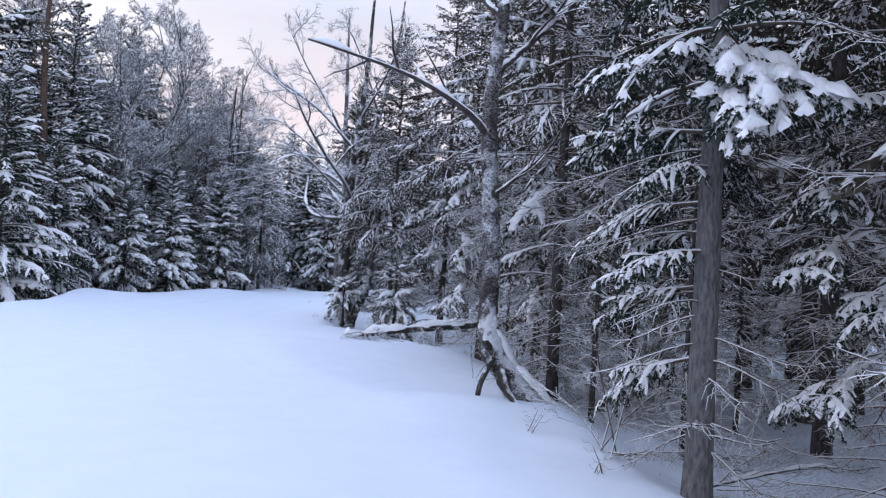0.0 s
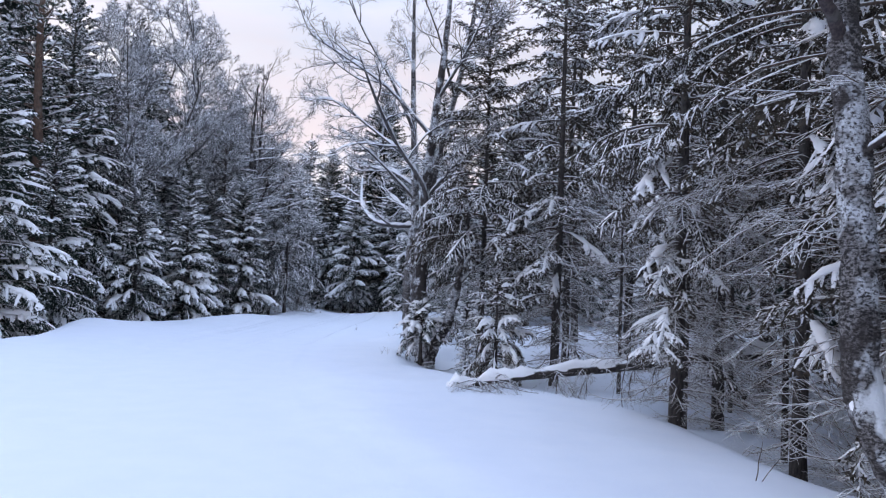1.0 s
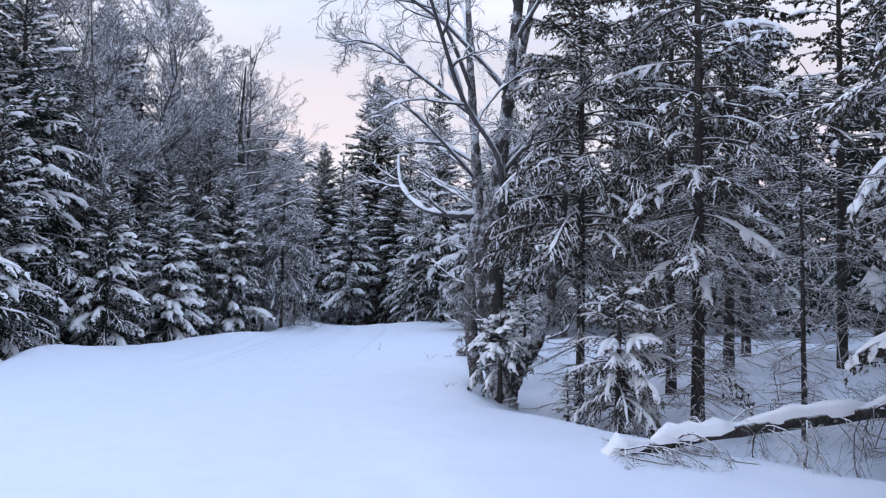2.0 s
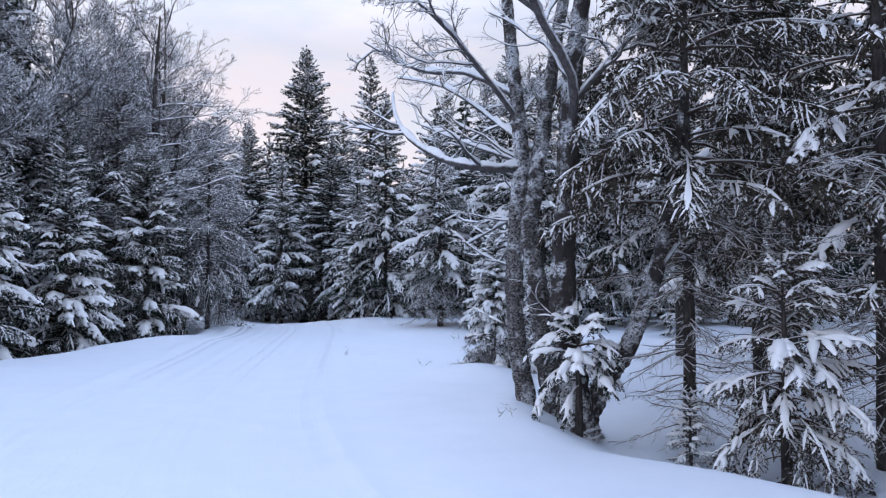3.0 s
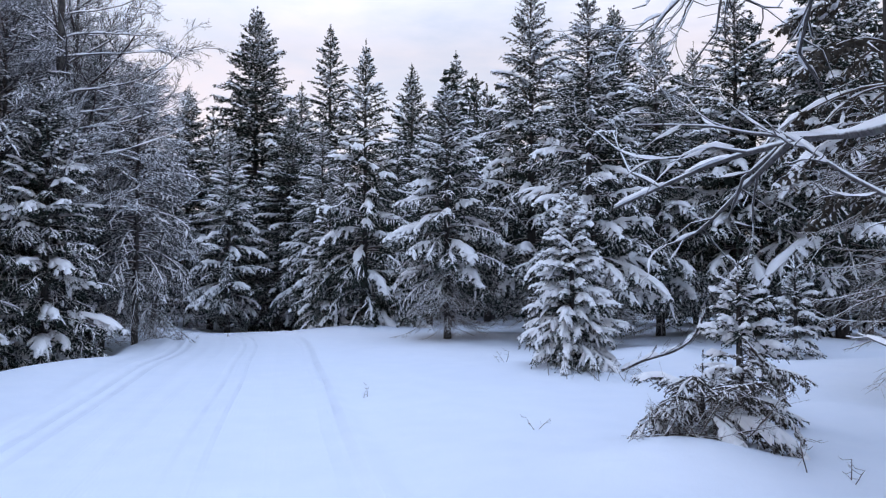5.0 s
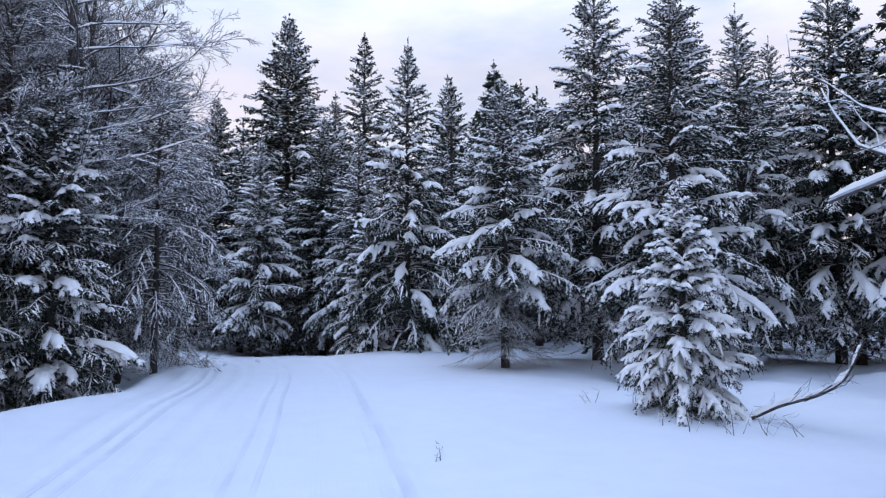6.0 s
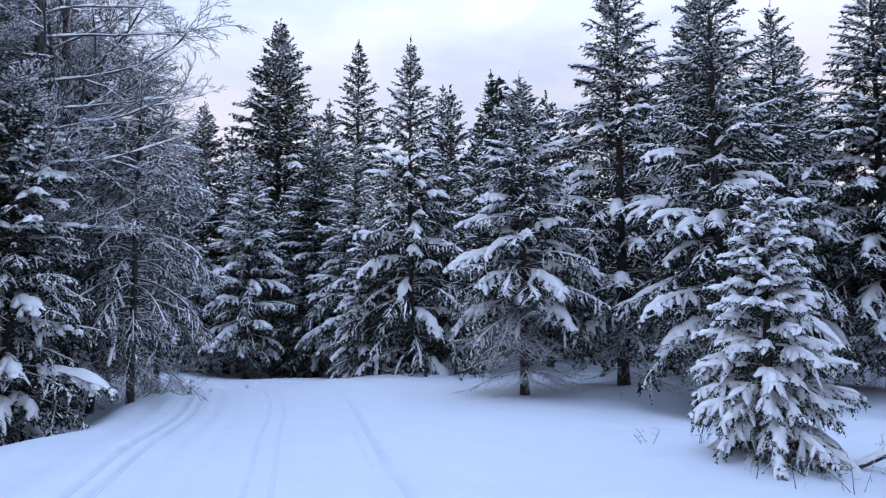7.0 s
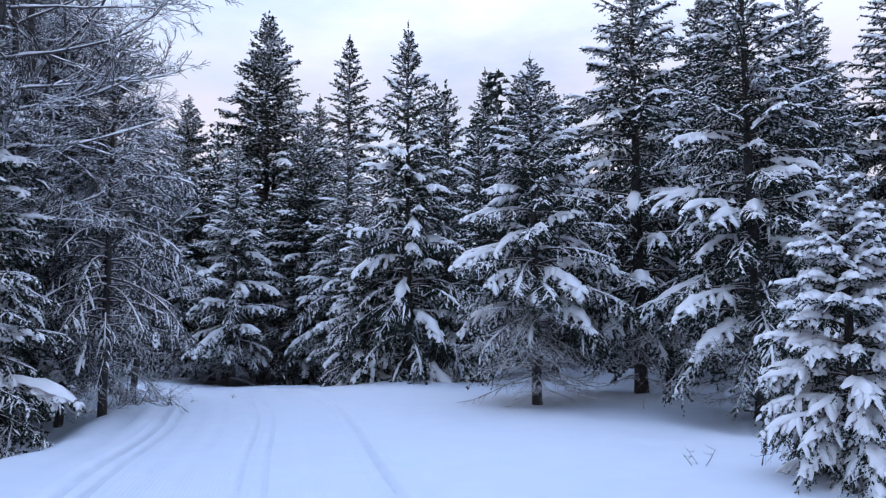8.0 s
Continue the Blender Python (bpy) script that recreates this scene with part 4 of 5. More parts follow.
add_boughs(near, [((-2.0, 23.2, 0.9), (-1.72, 23.1, 0.45), 0.3), ((-2.25, 23.2, 0.5), (-2.75, 23.0, 0.38), 0.45), ((-2.3, 23.2, 0.35), (-2.95, 23.1, 0.15), 0.45), ((-2.2, 23.2, 0.35), (-1.75, 23.1, 0.3), 0.45)], 306, MAT_NEEDLE_OLD)
near = plant(THIN, 0.72, 13.1, 0.9, 180)
add_boughs(near, [((0.72, 13.1, 3.3), (0.1, 12.4, 2.9), 0.95), ((0.72, 13.1, 1.4), (0.05, 11.6, 0.85), 0.75), ((0.72, 13.1, 3.4), (0.05, 14.7, 3.1), 0.75), ((0.72, 13.1, 2.0), (0.2, 12.3, 1.5), 0.75)], 305, MAT_NEEDLE_OLD)


def far_woods(name, spots, label, seed):
    """Many plain spruces in one mesh, for the depth of the forest."""
    rng = np.random.default_rng(seed)
    wood, crown, load = Pile(), Pile(), Pile()
    for x, y, H in spots:
        g = gz(x, y)
        R = H * rng.uniform(0.13, 0.18) + 0.3
        tube(wood, [(x, y, g - 0.3), (x, y, g + H * 0.5), (x, y, g + H)], [0.012 * H + 0.02, 0.008 * H, 0.01], 5)
        zs = np.concatenate([np.arange(0.06 * H, H - 0.2, 0.36) + rng.normal(0, 0.06, len(np.arange(0.06 * H, H - 0.2, 0.36)))])
        P = []
        for z in zs:
            f = z / H
            for k in range(7):
                a = rng.random() * 6.28
                L = R * (1 - f) ** 0.7 * rng.uniform(0.6, 1.15) + 0.12
                c = np.array([math.cos(a), math.sin(a), 0])
                p0 = np.array([x, y, g + z])
                rise = 0.5 * f - 0.05
                P.append((p0, p0 + c * L * 0.5 + [0, 0, L * rise * 0.5], p0 + c * L + [0, 0, L * (rise - 0.35)]))
        P = np.array(P)
        brush(crown, P, 0.22, 0.34, 0.17, 2, rng)
        pick = rng.random(len(P)) < 0.4
        Q = P[pick] + 0.0
        Q[:, 0] = Q[:, 0] * 0.5 + Q[:, 1] * 0.5
        snow_on(load, Q, rng.uniform(0.03, 0.08, len(Q)), rng.uniform(0.03, 0.06, len(Q)), rng, 3, 0.04)
    ob = new(name, joined(name, (wood, crown, load), (True, False, True)))
    for m in (MAT_BARK, MAT_NEEDLE, MAT_SNOW):
        ob.data.materials.append(m)
    return tagged(ob, label, "forest", kind="stuff")


def scatter(seed, count, box, heights, apart=1.7):
    rng = np.random.default_rng(seed)
    x0, y0, x1, y1 = box
    out = []
    for i in range(count * 12):
        x, y = rng.uniform(x0, x1), rng.uniform(y0, y1)
        if all((x - a) ** 2 + (y - b) ** 2 > apart ** 2 for a, b, c in out):
            out.append((x, y, rng.uniform(*heights)))
        if len(out) == count:
            break
    return out


far_woods("far_woods", scatter(71, 20, (-32, 16, -16.5, 46), (8, 13)), "dense snowy spruce forest behind the trail edge", 1)
far_woods("far_woods", scatter(72, 54, (-24, 60, 16, 76), (7, 11)) + scatter(75, 22, (-26, 50, -12.5, 60), (6, 9)), "far wall of snowy spruces beyond the bend", 2)
far_woods("far_woods", scatter(73, 34, (10.5, -2, 26, 50), (9, 13)) + scatter(74, 34, (1, 46, 20, 60), (7, 11)), "deep dark spruce forest with little snow", 3)

# ---- birches ----
def forked_birch():
    x, y = -2.6, 20.0
    g = gz(x, y)
    t = [
        ([(-2.70, 20.13, g - 0.2), (-2.72, 20.15, 0.05), (-2.81, 20.21, 0.7), (-2.84, 20.24, 1.4), (-2.81, 20.24, 2.1), (-2.745, 20.23, 2.75), (-2.76, 20.3, 3.4), (-2.8, 20.4, 4.1), (-2.9, 20.5, 5.6), (-3.0, 20.6, 8.5)], [0.125, 0.11, 0.10, 0.098, 0.092, 0.088, 0.08, 0.07, 0.055, 0.02]),
        ([(-2.44, 19.95, g - 0.2), (-2.46, 19.97, 0.1), (-2.56, 20.0, 0.85), (-2.66, 20.02, 1.5), (-2.70, 20.06, 2.0), (-2.6, 20.14, 2.6), (-2.52, 20.2, 3.0), (-2.3, 20.3, 4.2), (-1.7, 20.8, 7.1), (-1.5, 20.9, 9.0)], [0.17, 0.14, 0.125, 0.115, 0.10, 0.09, 0.085, 0.07, 0.05, 0.02]),
        ([(-2.38, 19.23, g - 0.2), (-2.41, 19.25, 0.05), (-2.50, 19.31, 0.65), (-2.54, 19.34, 1.4), (-2.45, 19.38, 2.45), (-2.5, 19.2, 3.2), (-2.42, 19.0, 4.2), (-2.34, 18.97, 5.1), (-2.2, 18.9, 6.5), (-2.1, 18.8, 9.0)], [0.20, 0.175, 0.14, 0.125, 0.115, 0.10, 0.085, 0.07, 0.055, 0.02]),
        ([(-2.32, 19.4, g - 0.1), (-2.25, 19.34, 0.15), (-2.12, 19.24, 0.45), (-1.96, 19.11, 0.75), (-1.85, 18.9, 1.2), (-1.79, 18.74, 1.55), (-1.7, 18.6, 2.3), (-1.6, 18.5, 3.2)], [0.13, 0.11, 0.10, 0.09, 0.08, 0.07, 0.05, 0.02]),
    ]
    limbs = [
        ([(-2.745, 20.23, 2.74), (-3.15, 20.15, 2.72), (-3.58, 20.25, 2.8), (-3.95, 21.0, 3.2), (-4.08, 21.7, 3.65), (-4.1, 21.95, 4.0)], 0.066, 2),
        ([(-2.62, 20.2, 2.8), (-2.7, 20.77, 2.93), (-3.15, 21.9, 3.35), (-3.73, 23.1, 3.88)], 0.05, 2),
        ([(-2.82, 20.24, 2.15), (-2.55, 21.2, 2.2), (-2.3, 22.1, 2.33), (-2.34, 23.1, 2.32), (-2.75, 24.0, 2.05)], 0.045, 2),
        ([(-2.3, 22.2, 2.33), (-2.25, 22.8, 2.1), (-2.29, 23.4, 1.8), (-2.4, 23.8, 1.7)], 0.025, 1),
        ([(-2.6, 20.2, 2.95), (-2.75, 21.0, 3.35), (-2.75, 21.77, 3.63), (-3.36, 22.2, 4.17), (-3.95, 23.0, 4.5)], 0.05, 3),
        ([(-2.78, 20.35, 3.6), (-3.3, 20.7, 3.95), (-3.81, 21.2, 4.1), (-4.5, 21.4, 4.5)], 0.05, 3),
        ([(-2.48, 19.3, 2.9), (-2.54, 18.95, 3.44), (-3.07, 18.6, 4.16), (-3.44, 17.6, 4.85), (-3.7, 17.2, 5.5)], 0.06, 3),
        ([(-2.95, 18.7, 4.0), (-3.6, 18.8, 4.5), (-4.35, 18.75, 5.0), (-4.8, 18.9, 5.0)], 0.04, 3),
        ([(-2.4, 19.0, 4.4), (-3.3, 18.8, 5.3), (-4.2, 18.8, 5.9), (-4.9, 18.7, 6.3)], 0.045, 3),
        ([(-2.85, 20.45, 4.8), (-3.3, 20.0, 5.7), (-3.93, 19.8, 6.7), (-4.4, 19.6, 7.6)], 0.045, 3),
        ([(-2.76, 20.3, 3.3), (-3.6, 19.8, 4.1), (-4.3, 19.6, 4.6)], 0.04, 3),
        ([(-2.5, 19.2, 3.2), (-1.9, 18.9, 3.9), (-1.2, 18.6, 4.5)], 0.045, 3),
        ([(-2.4, 20.25, 3.6), (-1.9, 20.9, 4.1), (-1.4, 21.4, 4.8)], 0.045, 3),
        ([(-2.5, 20.2, 3.1), (-2.2, 21.0, 3.6), (-2.0, 21.8, 4.2)], 0.035, 3),
        ([(-2.3, 18.95, 5.2), (-1.7, 18.5, 6.2), (-1.3, 18.2, 7.2)], 0.04, 3), ([(-2.9, 20.5, 5.6), (-3.0, 21.4, 6.6), (-3.3, 22.2, 7.4)], 0.04, 3), ([(-2.0, 20.5, 5.6), (-2.4, 19.9, 6.8), (-2.9, 19.5, 7.8)], 0.035, 3),
        ([(-2.84, 20.24, 1.6), (-3.15, 20.5, 1.75), (-3.5, 20.7, 2.05)], 0.02, 2), ([(-1.79, 18.74, 1.5), (-1.4, 18.9, 1.9), (-0.9, 19.1, 2.2)], 0.03, 2), ([(-2.5, 19.3, 1.0), (-2.8, 19.1, 1.15), (-3.0, 19.0, 1.4)], 0.014, 1), ([(-2.84, 20.24, 0.9), (-3.05, 20.3, 1.0), (-3.3, 20.5, 1.15)], 0.014, 1),
    ]
    tree = birch("birch_tree", t, limbs, 5, mat=(MAT_BIRCH, MAT_BIRCH, MAT_OLDBIRCH, MAT_OLDBIRCH), twig=MAT_RIME, fine=1.3, crook=0.9, thick=0.003)
    rng = np.random.default_rng(9)
    caught = Pile()
    for a, b, w in (((-2.76, 19.98, 1.62), (-2.7, 20.04, 1.9), 0.075), ((-2.72, 20.02, 1.85), (-2.66, 20.08, 2.05), 0.06), ((-1.92, 19.05, 0.86), (-1.83, 18.85, 1.32), 0.07), ((-2.1, 19.2, 0.55), (-1.95, 19.08, 0.85), 0.07), ((-2.62, 20.12, 2.75), (-2.55, 20.18, 2.95), 0.06)):
        p, q = np.array(a), np.array(b)
        snow_on(caught, np.array([(p, 0.5 * (p + q), q)]), np.array([w]), np.array([w * 0.8]), rng, 9, 0.02, ARCH, (0.0, 0.02, 0.97, 1.0))
    tagged(part("snow", caught, MAT_SNOW, tree, "snow caught on the trunks"), kind="stuff")
    return tagged(tree, "old forked birch with peeling dark bark and snow", "birch")


def leaning_birch():
    g = gz(0.9, 8.5)
    t = [([(1.25, 8.5, g - 0.25), (0.92, 8.58, 0.18), (0.62, 8.66, 0.62), (0.56, 8.9, 1.05), (0.56, 8.95, 1.7), (0.5, 8.95, 2.6), (0.46, 9.0, 3.6), (0.6, 9.1, 5.5), (0.5, 9.2, 7.5)], [0.17, 0.15, 0.13, 0.11, 0.105, 0.10, 0.085, 0.06, 0.02])]
    limbs = [([(0.47, 9.0, 3.1), (0.2, 8.75, 3.35), (-0.3, 8.6, 3.62), (-0.78, 8.55, 3.8), (-1.65, 8.3, 3.98)], 0.05, 1), ((0.5, 9, 3.9), (0.7, 0.3, 0.7), 2.2, 0.045, 3, 0.3), ((0.55, 9.05, 4.6), (-0.6, 0.6, 0.8), 2.4, 0.045, 3, 0.3), ((0.5, 8.9, 2.4), (0.8, -0.3, 0.3), 1.4, 0.03, 2, 0.1)]
    tree = birch("birch_tree", t, limbs, 6)
    rng = np.random.default_rng(10)
    caught = Pile()
    for a, b, w in (((0.62, 8.74, 0.84), (0.93, 8.64, 0.40), 0.11), ((0.88, 8.66, 0.44), (1.32, 8.52, 0.04), 0.13), ((0.52, 8.72, 0.78), (0.6, 8.84, 1.0), 0.09)):
        p, q = np.array(a), np.array(b)
        snow_on(caught, np.array([(p, 0.5 * (p + q) + [0, 0, 0.03], q)]), np.array([w]), np.array([w * 0.7]), rng, 9, 0.02, ARCH, (0.0, 0.02, 0.97, 1.0))
    tagged(part("snow", caught, MAT_SNOW, tree, "snow plastered on the crooked foot"), kind="stuff")
    for line, r in (([(0.62, 8.5, 0.55), (0.50, 8.38, 0.30), (0.44, 8.28, -0.05)], 0.036), ([(0.72, 8.42, 0.42), (0.78, 8.25, 0.22), (0.92, 8.12, -0.05)], 0.045), ([(0.57, 8.46, 0.66), (0.53, 8.38, 0.72), (0.50, 8.33, 0.74)], 0.045)):
        root_limb = Pile()
        tube(root_limb, smooth_line3([(x, y, z + (g if z < 0 else 0)) for x, y, z in line], 4), np.linspace(r, r * 0.7, 9), 9, 0.25, rng)
        part("root", root_limb, MAT_BARK, tree, "dark bare root stub")
    return tagged(tree, "birch with a crooked snow-plastered root end", "birch")


def plain_birch(H, seed, label, frost=False, r=0.10, thick=1.0):
    """A bare birch at the origin."""
    rng = np.random.default_rng(seed)
    pts = [(0, 0, -0.2)]
    for i in range(1, 7):
        pts.append((rng.normal(0, 0.12), rng.normal(0, 0.12), H * i / 6))
    limbs = []
    n = 16 if frost else 11
    for i in range(n):
        h = H * (0.2 + 0.76 * i / n)
        a = i * 2.4 + rng.random()
        p = [np.interp(h, [q[2] for q in pts], [q[k] for q in pts]) for k in range(3)]
        up = 0.35 + 0.7 * h / H
        limbs.append((p, (math.cos(a), math.sin(a), up), 0.32 * H * (1.15 - 0.7 * h / H), r * 0.42 * (1.2 - 0.7 * h / H), 3 if h > H * 0.3 else 2, 0.15 if frost else 0.3))
    ob = birch("birch_tree", [(pts, [r, r * 0.85, r * 0.7, r * 0.55, r * 0.4, r * 0.2, 0.01])], limbs, seed + 1, MAT_BARK, MAT_FROST if frost else MAT_TWIG, 1.0, False, 9 if frost else 6, thick)
    return tagged(ob, label, "birch", "bare birches")


def spreading_birch(x, y):
    """A birch that reaches out over the spruces at the trail's left edge."""
    g = gz(x, y)
    t = [([(x, y, g - 0.2), (x + 0.05, y, 1.5), (x - 0.05, y + 0.05, 3.2), (x + 0.02, y, 5.0), (x - 0.02, y, 7.0), (x + 0.1, y, 9.5)], [0.13, 0.115, 0.10, 0.085, 0.065, 0.02])]
    limbs = []
    for z, az, length, r, rise in ((2.9, -15, 2.4, 0.035, 0.0), (3.5, -50, 2.2, 0.035, 0.1), (4.1, 10, 2.7, 0.04, -0.1), (4.6, -35, 2.6, 0.04, 0.1), (5.0, 25, 2.8, 0.04, 0.0), (5.5, -10, 2.9, 0.045, -0.05), (5.9, -60, 2.2, 0.035, 0.2),
                                   (6.3, 15, 2.7, 0.04, 0.1), (6.7, -30, 2.3, 0.035, 0.2), (7.2, 5, 2.2, 0.03, 0.2), (4.4, 170, 2.2, 0.035, 0.1), (5.6, 120, 2.2, 0.035, 0.2), (6.8, 200, 2.0, 0.03, 0.3), (7.8, 60, 1.8, 0.03, 0.4), (8.2, -80, 1.6, 0.03, 0.4)):
        a = math.radians(az)
        limbs.append(((x, y, z), (math.cos(a), math.sin(a), 0.22), length, r * 0.7, 3, rise))
    tree = birch("birch_tree", t, limbs, 7, MAT_BARK, MAT_RIME, 1.0, True, 7, 0.004)
    return tagged(tree, "spreading birch with long snow-lined limbs over the spruces", "birch")


forked_birch()
leaning_birch()
spreading_birch(-10.25, 35.0)
HAZY = plain_birch(11.0, 61, "frosted birch with a dense fine crown", True, 0.11, 0.0055)
BARE = plain_birch(10.5, 63, "bare birch with upright snow-lined limbs", False, 0.11, 0.003)
for src, x, y, size, turn in [(HAZY, -13.2, 35.9, 1.18, 0), (HAZY, -12.2, 38.6, 1.0, 130), (HAZY, -15.2, 33.2, 1.1, 220), (HAZY, -11.6, 34.4, 0.72, 60), (HAZY, -10.0, 38.0, 0.7, 170), (HAZY, -13.6, 30.6, 0.95, 20), (HAZY, -15.0, 37.5, 1.25, 300), (HAZY, -16.4, 30.0, 1.15, 80), (HAZY, -12.6, 34.0, 1.0, 250), (HAZY, -11.2, 40.0, 0.95, 20),
                              (BARE, -10.7, 37.2, 1.08, 0), (BARE, -10.3, 36.0, 0.95, 120), (BARE, -9.2, 40.5, 0.62, 240)]:
    plant(src, x, y, size, turn)
remove(HAZY)
remove(BARE)


# ---- pine behind the left edge ----
def pine(x, y, H):
    rng = np.random.default_rng(81)
    root = new("pine_tree")
    g = gz(x, y)
    trunk = Pile()
    zz = np.linspace(-0.3, H, 12)
    mid = np.column_stack([x + 0.10 * np.sin(zz * 0.5), y + 0.08 * np.cos(zz * 0.4), g + zz])
    tube(trunk, mid, 0.17 * np.clip(1 - zz / H, 0, 1) ** 0.7 + 0.02, 10, 0.15, rng)
    part("trunk", trunk, MAT_PINEBARK, root)
    for k in range(38):
        f = rng.random() ** 0.8
        z = H * (0.38 + 0.6 * f)
        p = np.array([np.interp(z, zz, mid[:, 0]), np.interp(z, zz, mid[:, 1]), g + z])
        L = (2.1 - 1.3 * f) * rng.uniform(0.6, 1.1)
        wood, tufts, load = Pile(), Pile(), Pile()
        pts = limb_path(rng, p, rng.random() * 6.28, rng.uniform(0.0, 0.5), 0.3, 0.4, L, 6, 0.5)
        tube(wood, pts, np.linspace(0.03, 0.008, len(pts)), 5)
        fan = twigs_along(rng, pts, 0.14, 0.4, 0.05, 0.35)
        for a, b, c in fan:
            tube(wood, [a, b, c], [0.007, 0.006, 0.004], 3)
        ends = np.array([(0.5 * (b + c), c, c + (c - b) * 0.2) for a, b, c in fan])
        brush(tufts, ends, 0.03, 0.10, 0.022, 6, rng)
        pick = fan[rng.random(len(fan)) < 0.6]
        if len(pick):
            snow_on(load, pick, np.full(len(pick), 0.04), np.full(len(pick), 0.035), rng, 4, 0.03, ARCH, (0.3, 0.5, 0.85, 1.0))
        ob = part("branch", joined("branch", (wood, tufts), (True, False)), (MAT_PINEBARK, MAT_PINE), root)
        if load.v:
            tagged(part("snow", load, MAT_SNOW, ob), kind="stuff")
    return tagged(root, "tall pine with a reddish trunk behind the spruces", "pine")


pine(-14.25, 26.2, 12.5)


# ---- fallen log and loose branches ----
def dead_twigs(pile, rng, pts, space, reach, hang, r=0.005, second=True):
    fan = twigs_along(rng, np.asarray(pts), space, reach, hang, 0.1)
    thin_twigs(pile, fan, r)
    if second:
        fan = np.repeat(fan, 2, axis=0)
        d = (fan[:, 2] - fan[:, 0]) * 0.4
        q = fan[:, 0] + (fan[:, 2] - fan[:, 0]) * rng.uniform(0.3, 0.8, (len(fan), 1))
        thin_twigs(pile, np.stack([q, q + d * 0.5 + rng.normal(0, 0.03, d.shape), q + d + rng.normal(0, 0.06, d.shape)], 1), r * 0.6)


def fallen_log():
    rng = np.random.default_rng(91)
    root = new("fallen_log")
    line = smooth_line3([(-1.95, 15.0, 0.0), (-1.6, 15.07, 0.10), (-0.8, 15.2, 0.24), (0.5, 15.35, 0.40), (1.7, 15.55, 0.55), (3.2, 15.8, 0.72)], 6)
    trunk = Pile()
    tube(trunk, line, np.linspace(0.045, 0.10, len(line)), 10, 0.2, rng)
    part("trunk", trunk, MAT_BARK, root)
    snow = Pile()
    for a, b in ((0, 7), (7, 13), (13, 19), (19, 24), (24, 30)):
        P = np.array([(line[a], line[(a + b) // 2] * 2 - 0.5 * (line[a] + line[b]), line[b])])
        snow_on(snow, P, np.array([0.11]), np.array([0.14]), rng, 9, 0.035, ARCH, (0.0, 0.02, 0.97, 1.0))
    part("snow", snow, MAT_SNOW, root, "ridge of snow along the log")
    for i in range(44):
        k = rng.integers(1, len(line) - 1) if i < 32 else rng.integers(2, 14)
        one = Pile()
        side = rng.choice([-1, 1])
        pts = limb_path(rng, line[k], rng.normal(-1.57 * side, 0.5), rng.uniform(-0.5, 0.8), rng.uniform(0.8, 1.9), 0.1, rng.uniform(0.4, 0.95), 5, 0.3)
        pts[:, 2] = np.maximum(pts[:, 2], [gz(p[0], p[1]) + 0.01 for p in pts])
        tube(one, pts, np.linspace(0.010, 0.004, len(pts)), 4)
        dead_twigs(one, rng, pts, 0.10, 0.4, 0.6, 0.004)
        part("dead_branch", one, MAT_DEAD, root)
    return tagged(root, "fallen snow-capped tree trunk with hanging dead branches", "log")


def loose_branch(path, radius, seed, label):
    rng = np.random.default_rng(seed)
    root = new("fallen_branch")
    line = smooth_line3([(x, y, gz(x, y) + z) for x, y, z in path], 5)
    wood, load = Pile(), Pile()
    tube(wood, line, np.linspace(radius, radius * 0.4, len(line)), 6, 0.2, rng)
    dead_twigs(wood, rng, line, 0.16, 0.35, -0.2, 0.006, True)
    part("wood", wood, MAT_TWIG, root)
    n = len(line)
    P = np.array([(line[a], line[a + 2], line[min(n - 1, a + 4)]) for a in range(0, n - 4, 4)])
    snow_on(load, P, np.full(len(P), radius * 1.1), np.full(len(P), radius * 1.6), rng, 5, radius * 0.6)
    part("snow", load, MAT_SNOW, root)
    return tagged(root, label, "branch")


def stalk(x, y, h, seed):
    rng = np.random.default_rng(seed)
    root = new("dry_stalk")
    g = gz(x, y)
    for k in range(rng.integers(2, 5)):
        pile = Pile()
        pts = limb_path(rng, (x + rng.normal(0, 0.04), y + rng.normal(0, 0.04), g - 0.03), rng.random() * 6.28, rng.uniform(0.7, 1.5), 0.3, 0.2, h * rng.uniform(0.6, 1.2), 4, 0.6)
        tube(pile, pts, np.linspace(0.005, 0.0025, len(pts)), 4)
        stem = part("stem", pile, MAT_DEAD, root)
        for q in pts[2:]:
            d = rng.normal(0, 1, 3) * [1, 1, 0.4]
            twig = Pile()
            tube(twig, [q, q + unit(d) * h * 0.25, q + unit(d) * h * 0.4 + [0, 0, 0.03]], [0.003, 0.0025, 0.002], 3)
            part("twig", twig, MAT_DEAD, stem)
    return tagged(root, "dry brown stalk sticking out of the snow", "plant", "dry stalks")


def thicket(name, spots, seed, label):
    """Tangled bare undergrowth."""
    rng = np.random.default_rng(seed)
    pile = Pile()
    for x, y, h in spots:
        g = gz(x, y)
        for k in range(7):
            pts = limb_path(rng, (x + rng.normal(0, 0.1), y + rng.normal(0, 0.1), g - 0.05), rng.random() * 6.28, rng.uniform(0.3, 1.4), rng.uniform(-0.2, 1.2), 0.4, h * rng.uniform(0.7, 1.3), 5, 0.6)
            pts[:, 2] = np.maximum(pts[:, 2], g + 0.02)
            tube(pile, pts, np.linspace(0.009, 0.003, len(pts)), 3)
            dead_twigs(pile, rng, pts, 0.13, 0.35, 0.15, 0.0045, True)
    me = pile.mesh(name)
    me.materials.append(MAT_LINED)
    return tagged(new(name, me), label, "undergrowth", kind="stuff")


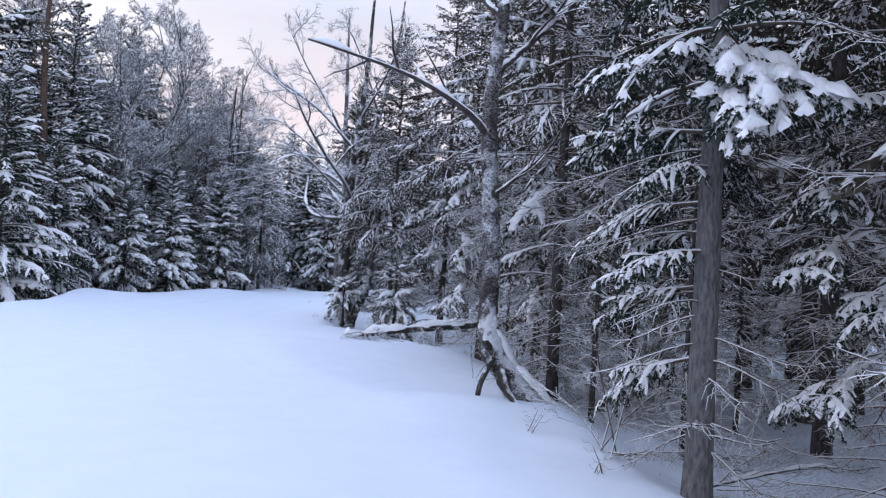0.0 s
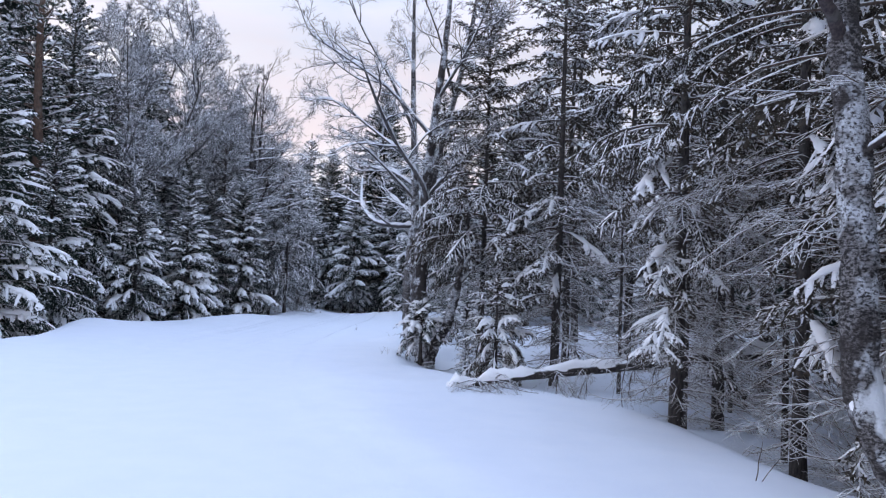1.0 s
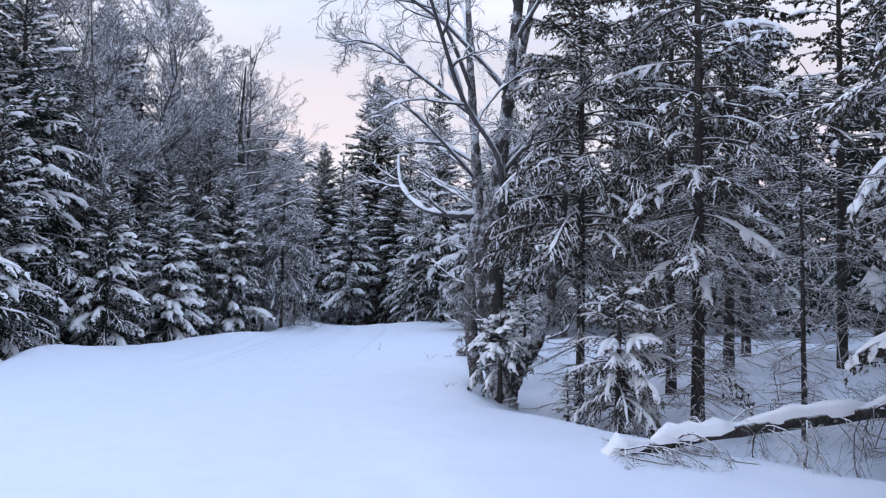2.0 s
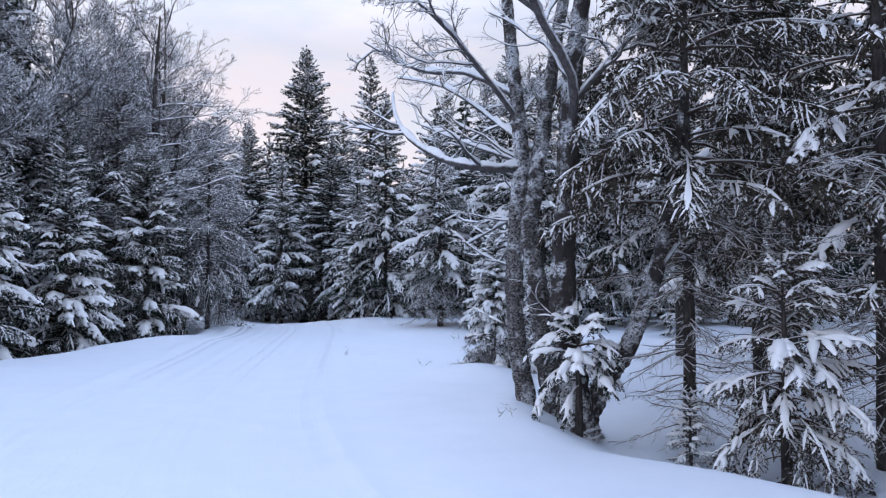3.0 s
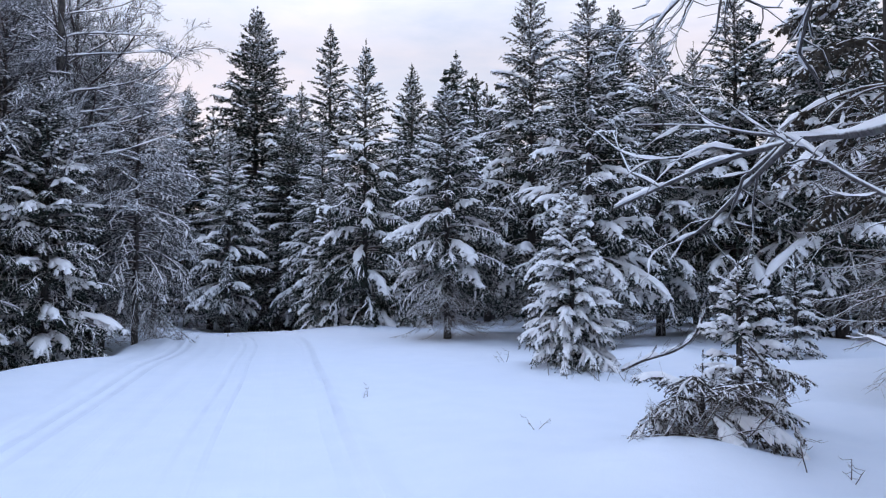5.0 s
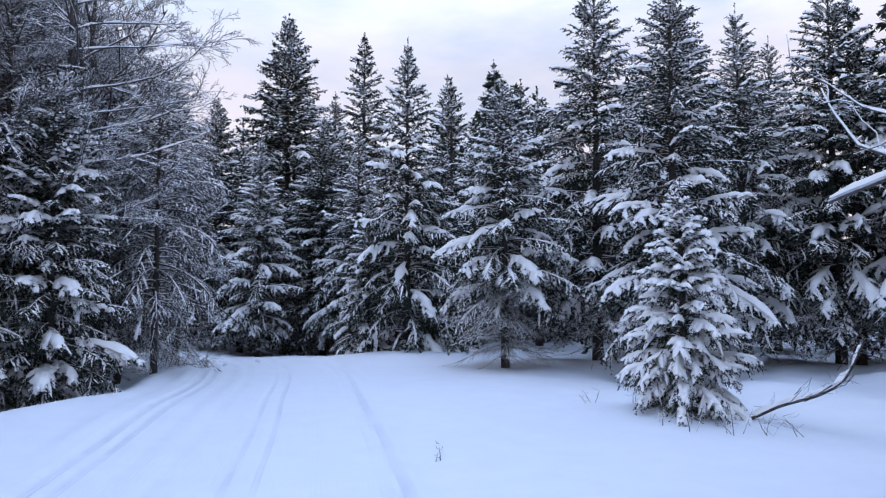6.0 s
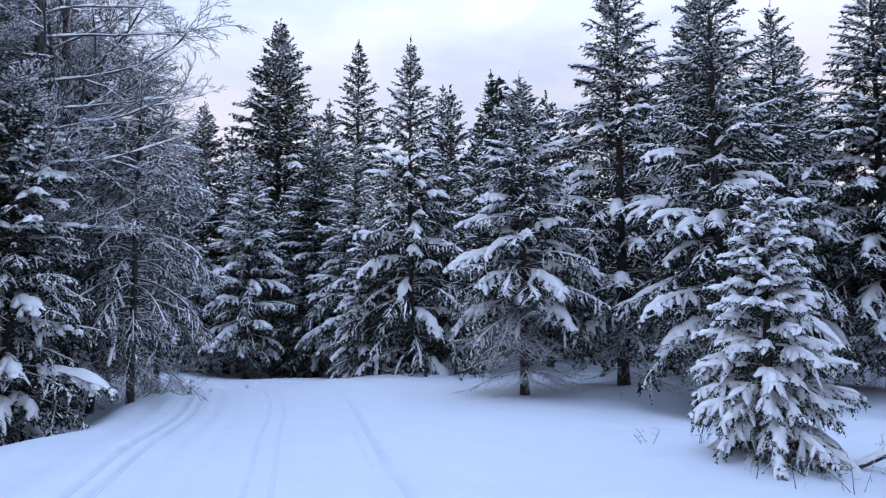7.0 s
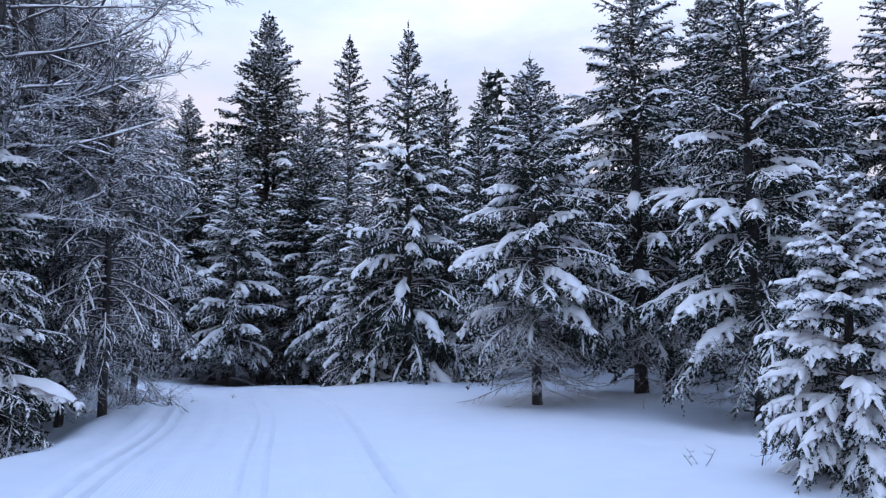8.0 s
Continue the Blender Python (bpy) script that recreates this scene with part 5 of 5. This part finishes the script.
fallen_log()
loose_branch([(-0.75, 28.05, 0.02), (-0.45, 27.9, 0.22), (-0.1, 27.7, 0.40), (0.15, 27.6, 0.62), (0.3, 27.5, 1.0)], 0.035, 92, "bent snowy branch beside the young spruce")
loose_branch([(2.2, 6.4, 0.02), (2.7, 6.7, 0.15), (3.4, 6.8, 0.22), (4.0, 7.1, 0.1)], 0.02, 93, "dead branch on the forest floor")
for k, (x, y, h) in enumerate([(-4.68, 26.75, 0.16), (-2.27, 22.2, 0.32), (-2.05, 22.0, 0.22), (0.1, 35.05, 0.2), (-8.1, 38.6, 0.3), (-7.9, 38.9, 0.22), (-7.0, 40.0, 0.16), (-1.75, 27.5, 0.35), (-1.4, 27.3, 0.3), (-1.1, 27.2, 0.32), (-0.75, 27.15, 0.35), (-1.95, 27.9, 0.3),
                               (-3.2, 19.2, 0.25), (-3.4, 24.2, 0.15), (0.5, 10.2, 0.45), (0.9, 7.0, 0.3), (1.2, 5.6, 0.25), (-1.5, 29.6, 0.35), (-2.0, 29.9, 0.3)]):
    stalk(x, y, h, 200 + k)
rng_t = np.random.default_rng(95)
thicket("undergrowth", [(rng_t.uniform(1.3, 6.5), rng_t.uniform(5, 21), rng_t.uniform(0.5, 1.3)) for k in range(26)], 96, "tangled bare twigs on the snowy forest floor")
thicket("undergrowth", [(rng_t.uniform(1.6, 5.0), rng_t.uniform(10, 17), rng_t.uniform(1.6, 2.6)) for k in range(9)], 99, "tall bare snow-lined saplings in the wood")
thicket("undergrowth", [(-8.7 + rng_t.normal(0, 0.35), 38.3 + rng_t.normal(0, 0.5), rng_t.uniform(0.3, 0.7)) for k in range(7)], 97, "low snowy bush at the trail edge")
thicket("undergrowth", [(-2.4 + rng_t.normal(0, 0.2), 23.05 + rng_t.normal(0, 0.1), rng_t.uniform(0.3, 0.5)) for k in range(5)], 94, "snow-lined dead twigs tangled round the bowed spruce")
for src in (LUSH, LUSH_B, EDGE, EDGE_B, TALL, SPIRE, THIN, THIN_B, VEIL, SNAG, COLUMN, FILL, FRONT, LADEN, WOOD, FROSTED, CONE, YOUNG, SAPLING, PROP, BOWED, BENT):
    remove(src)
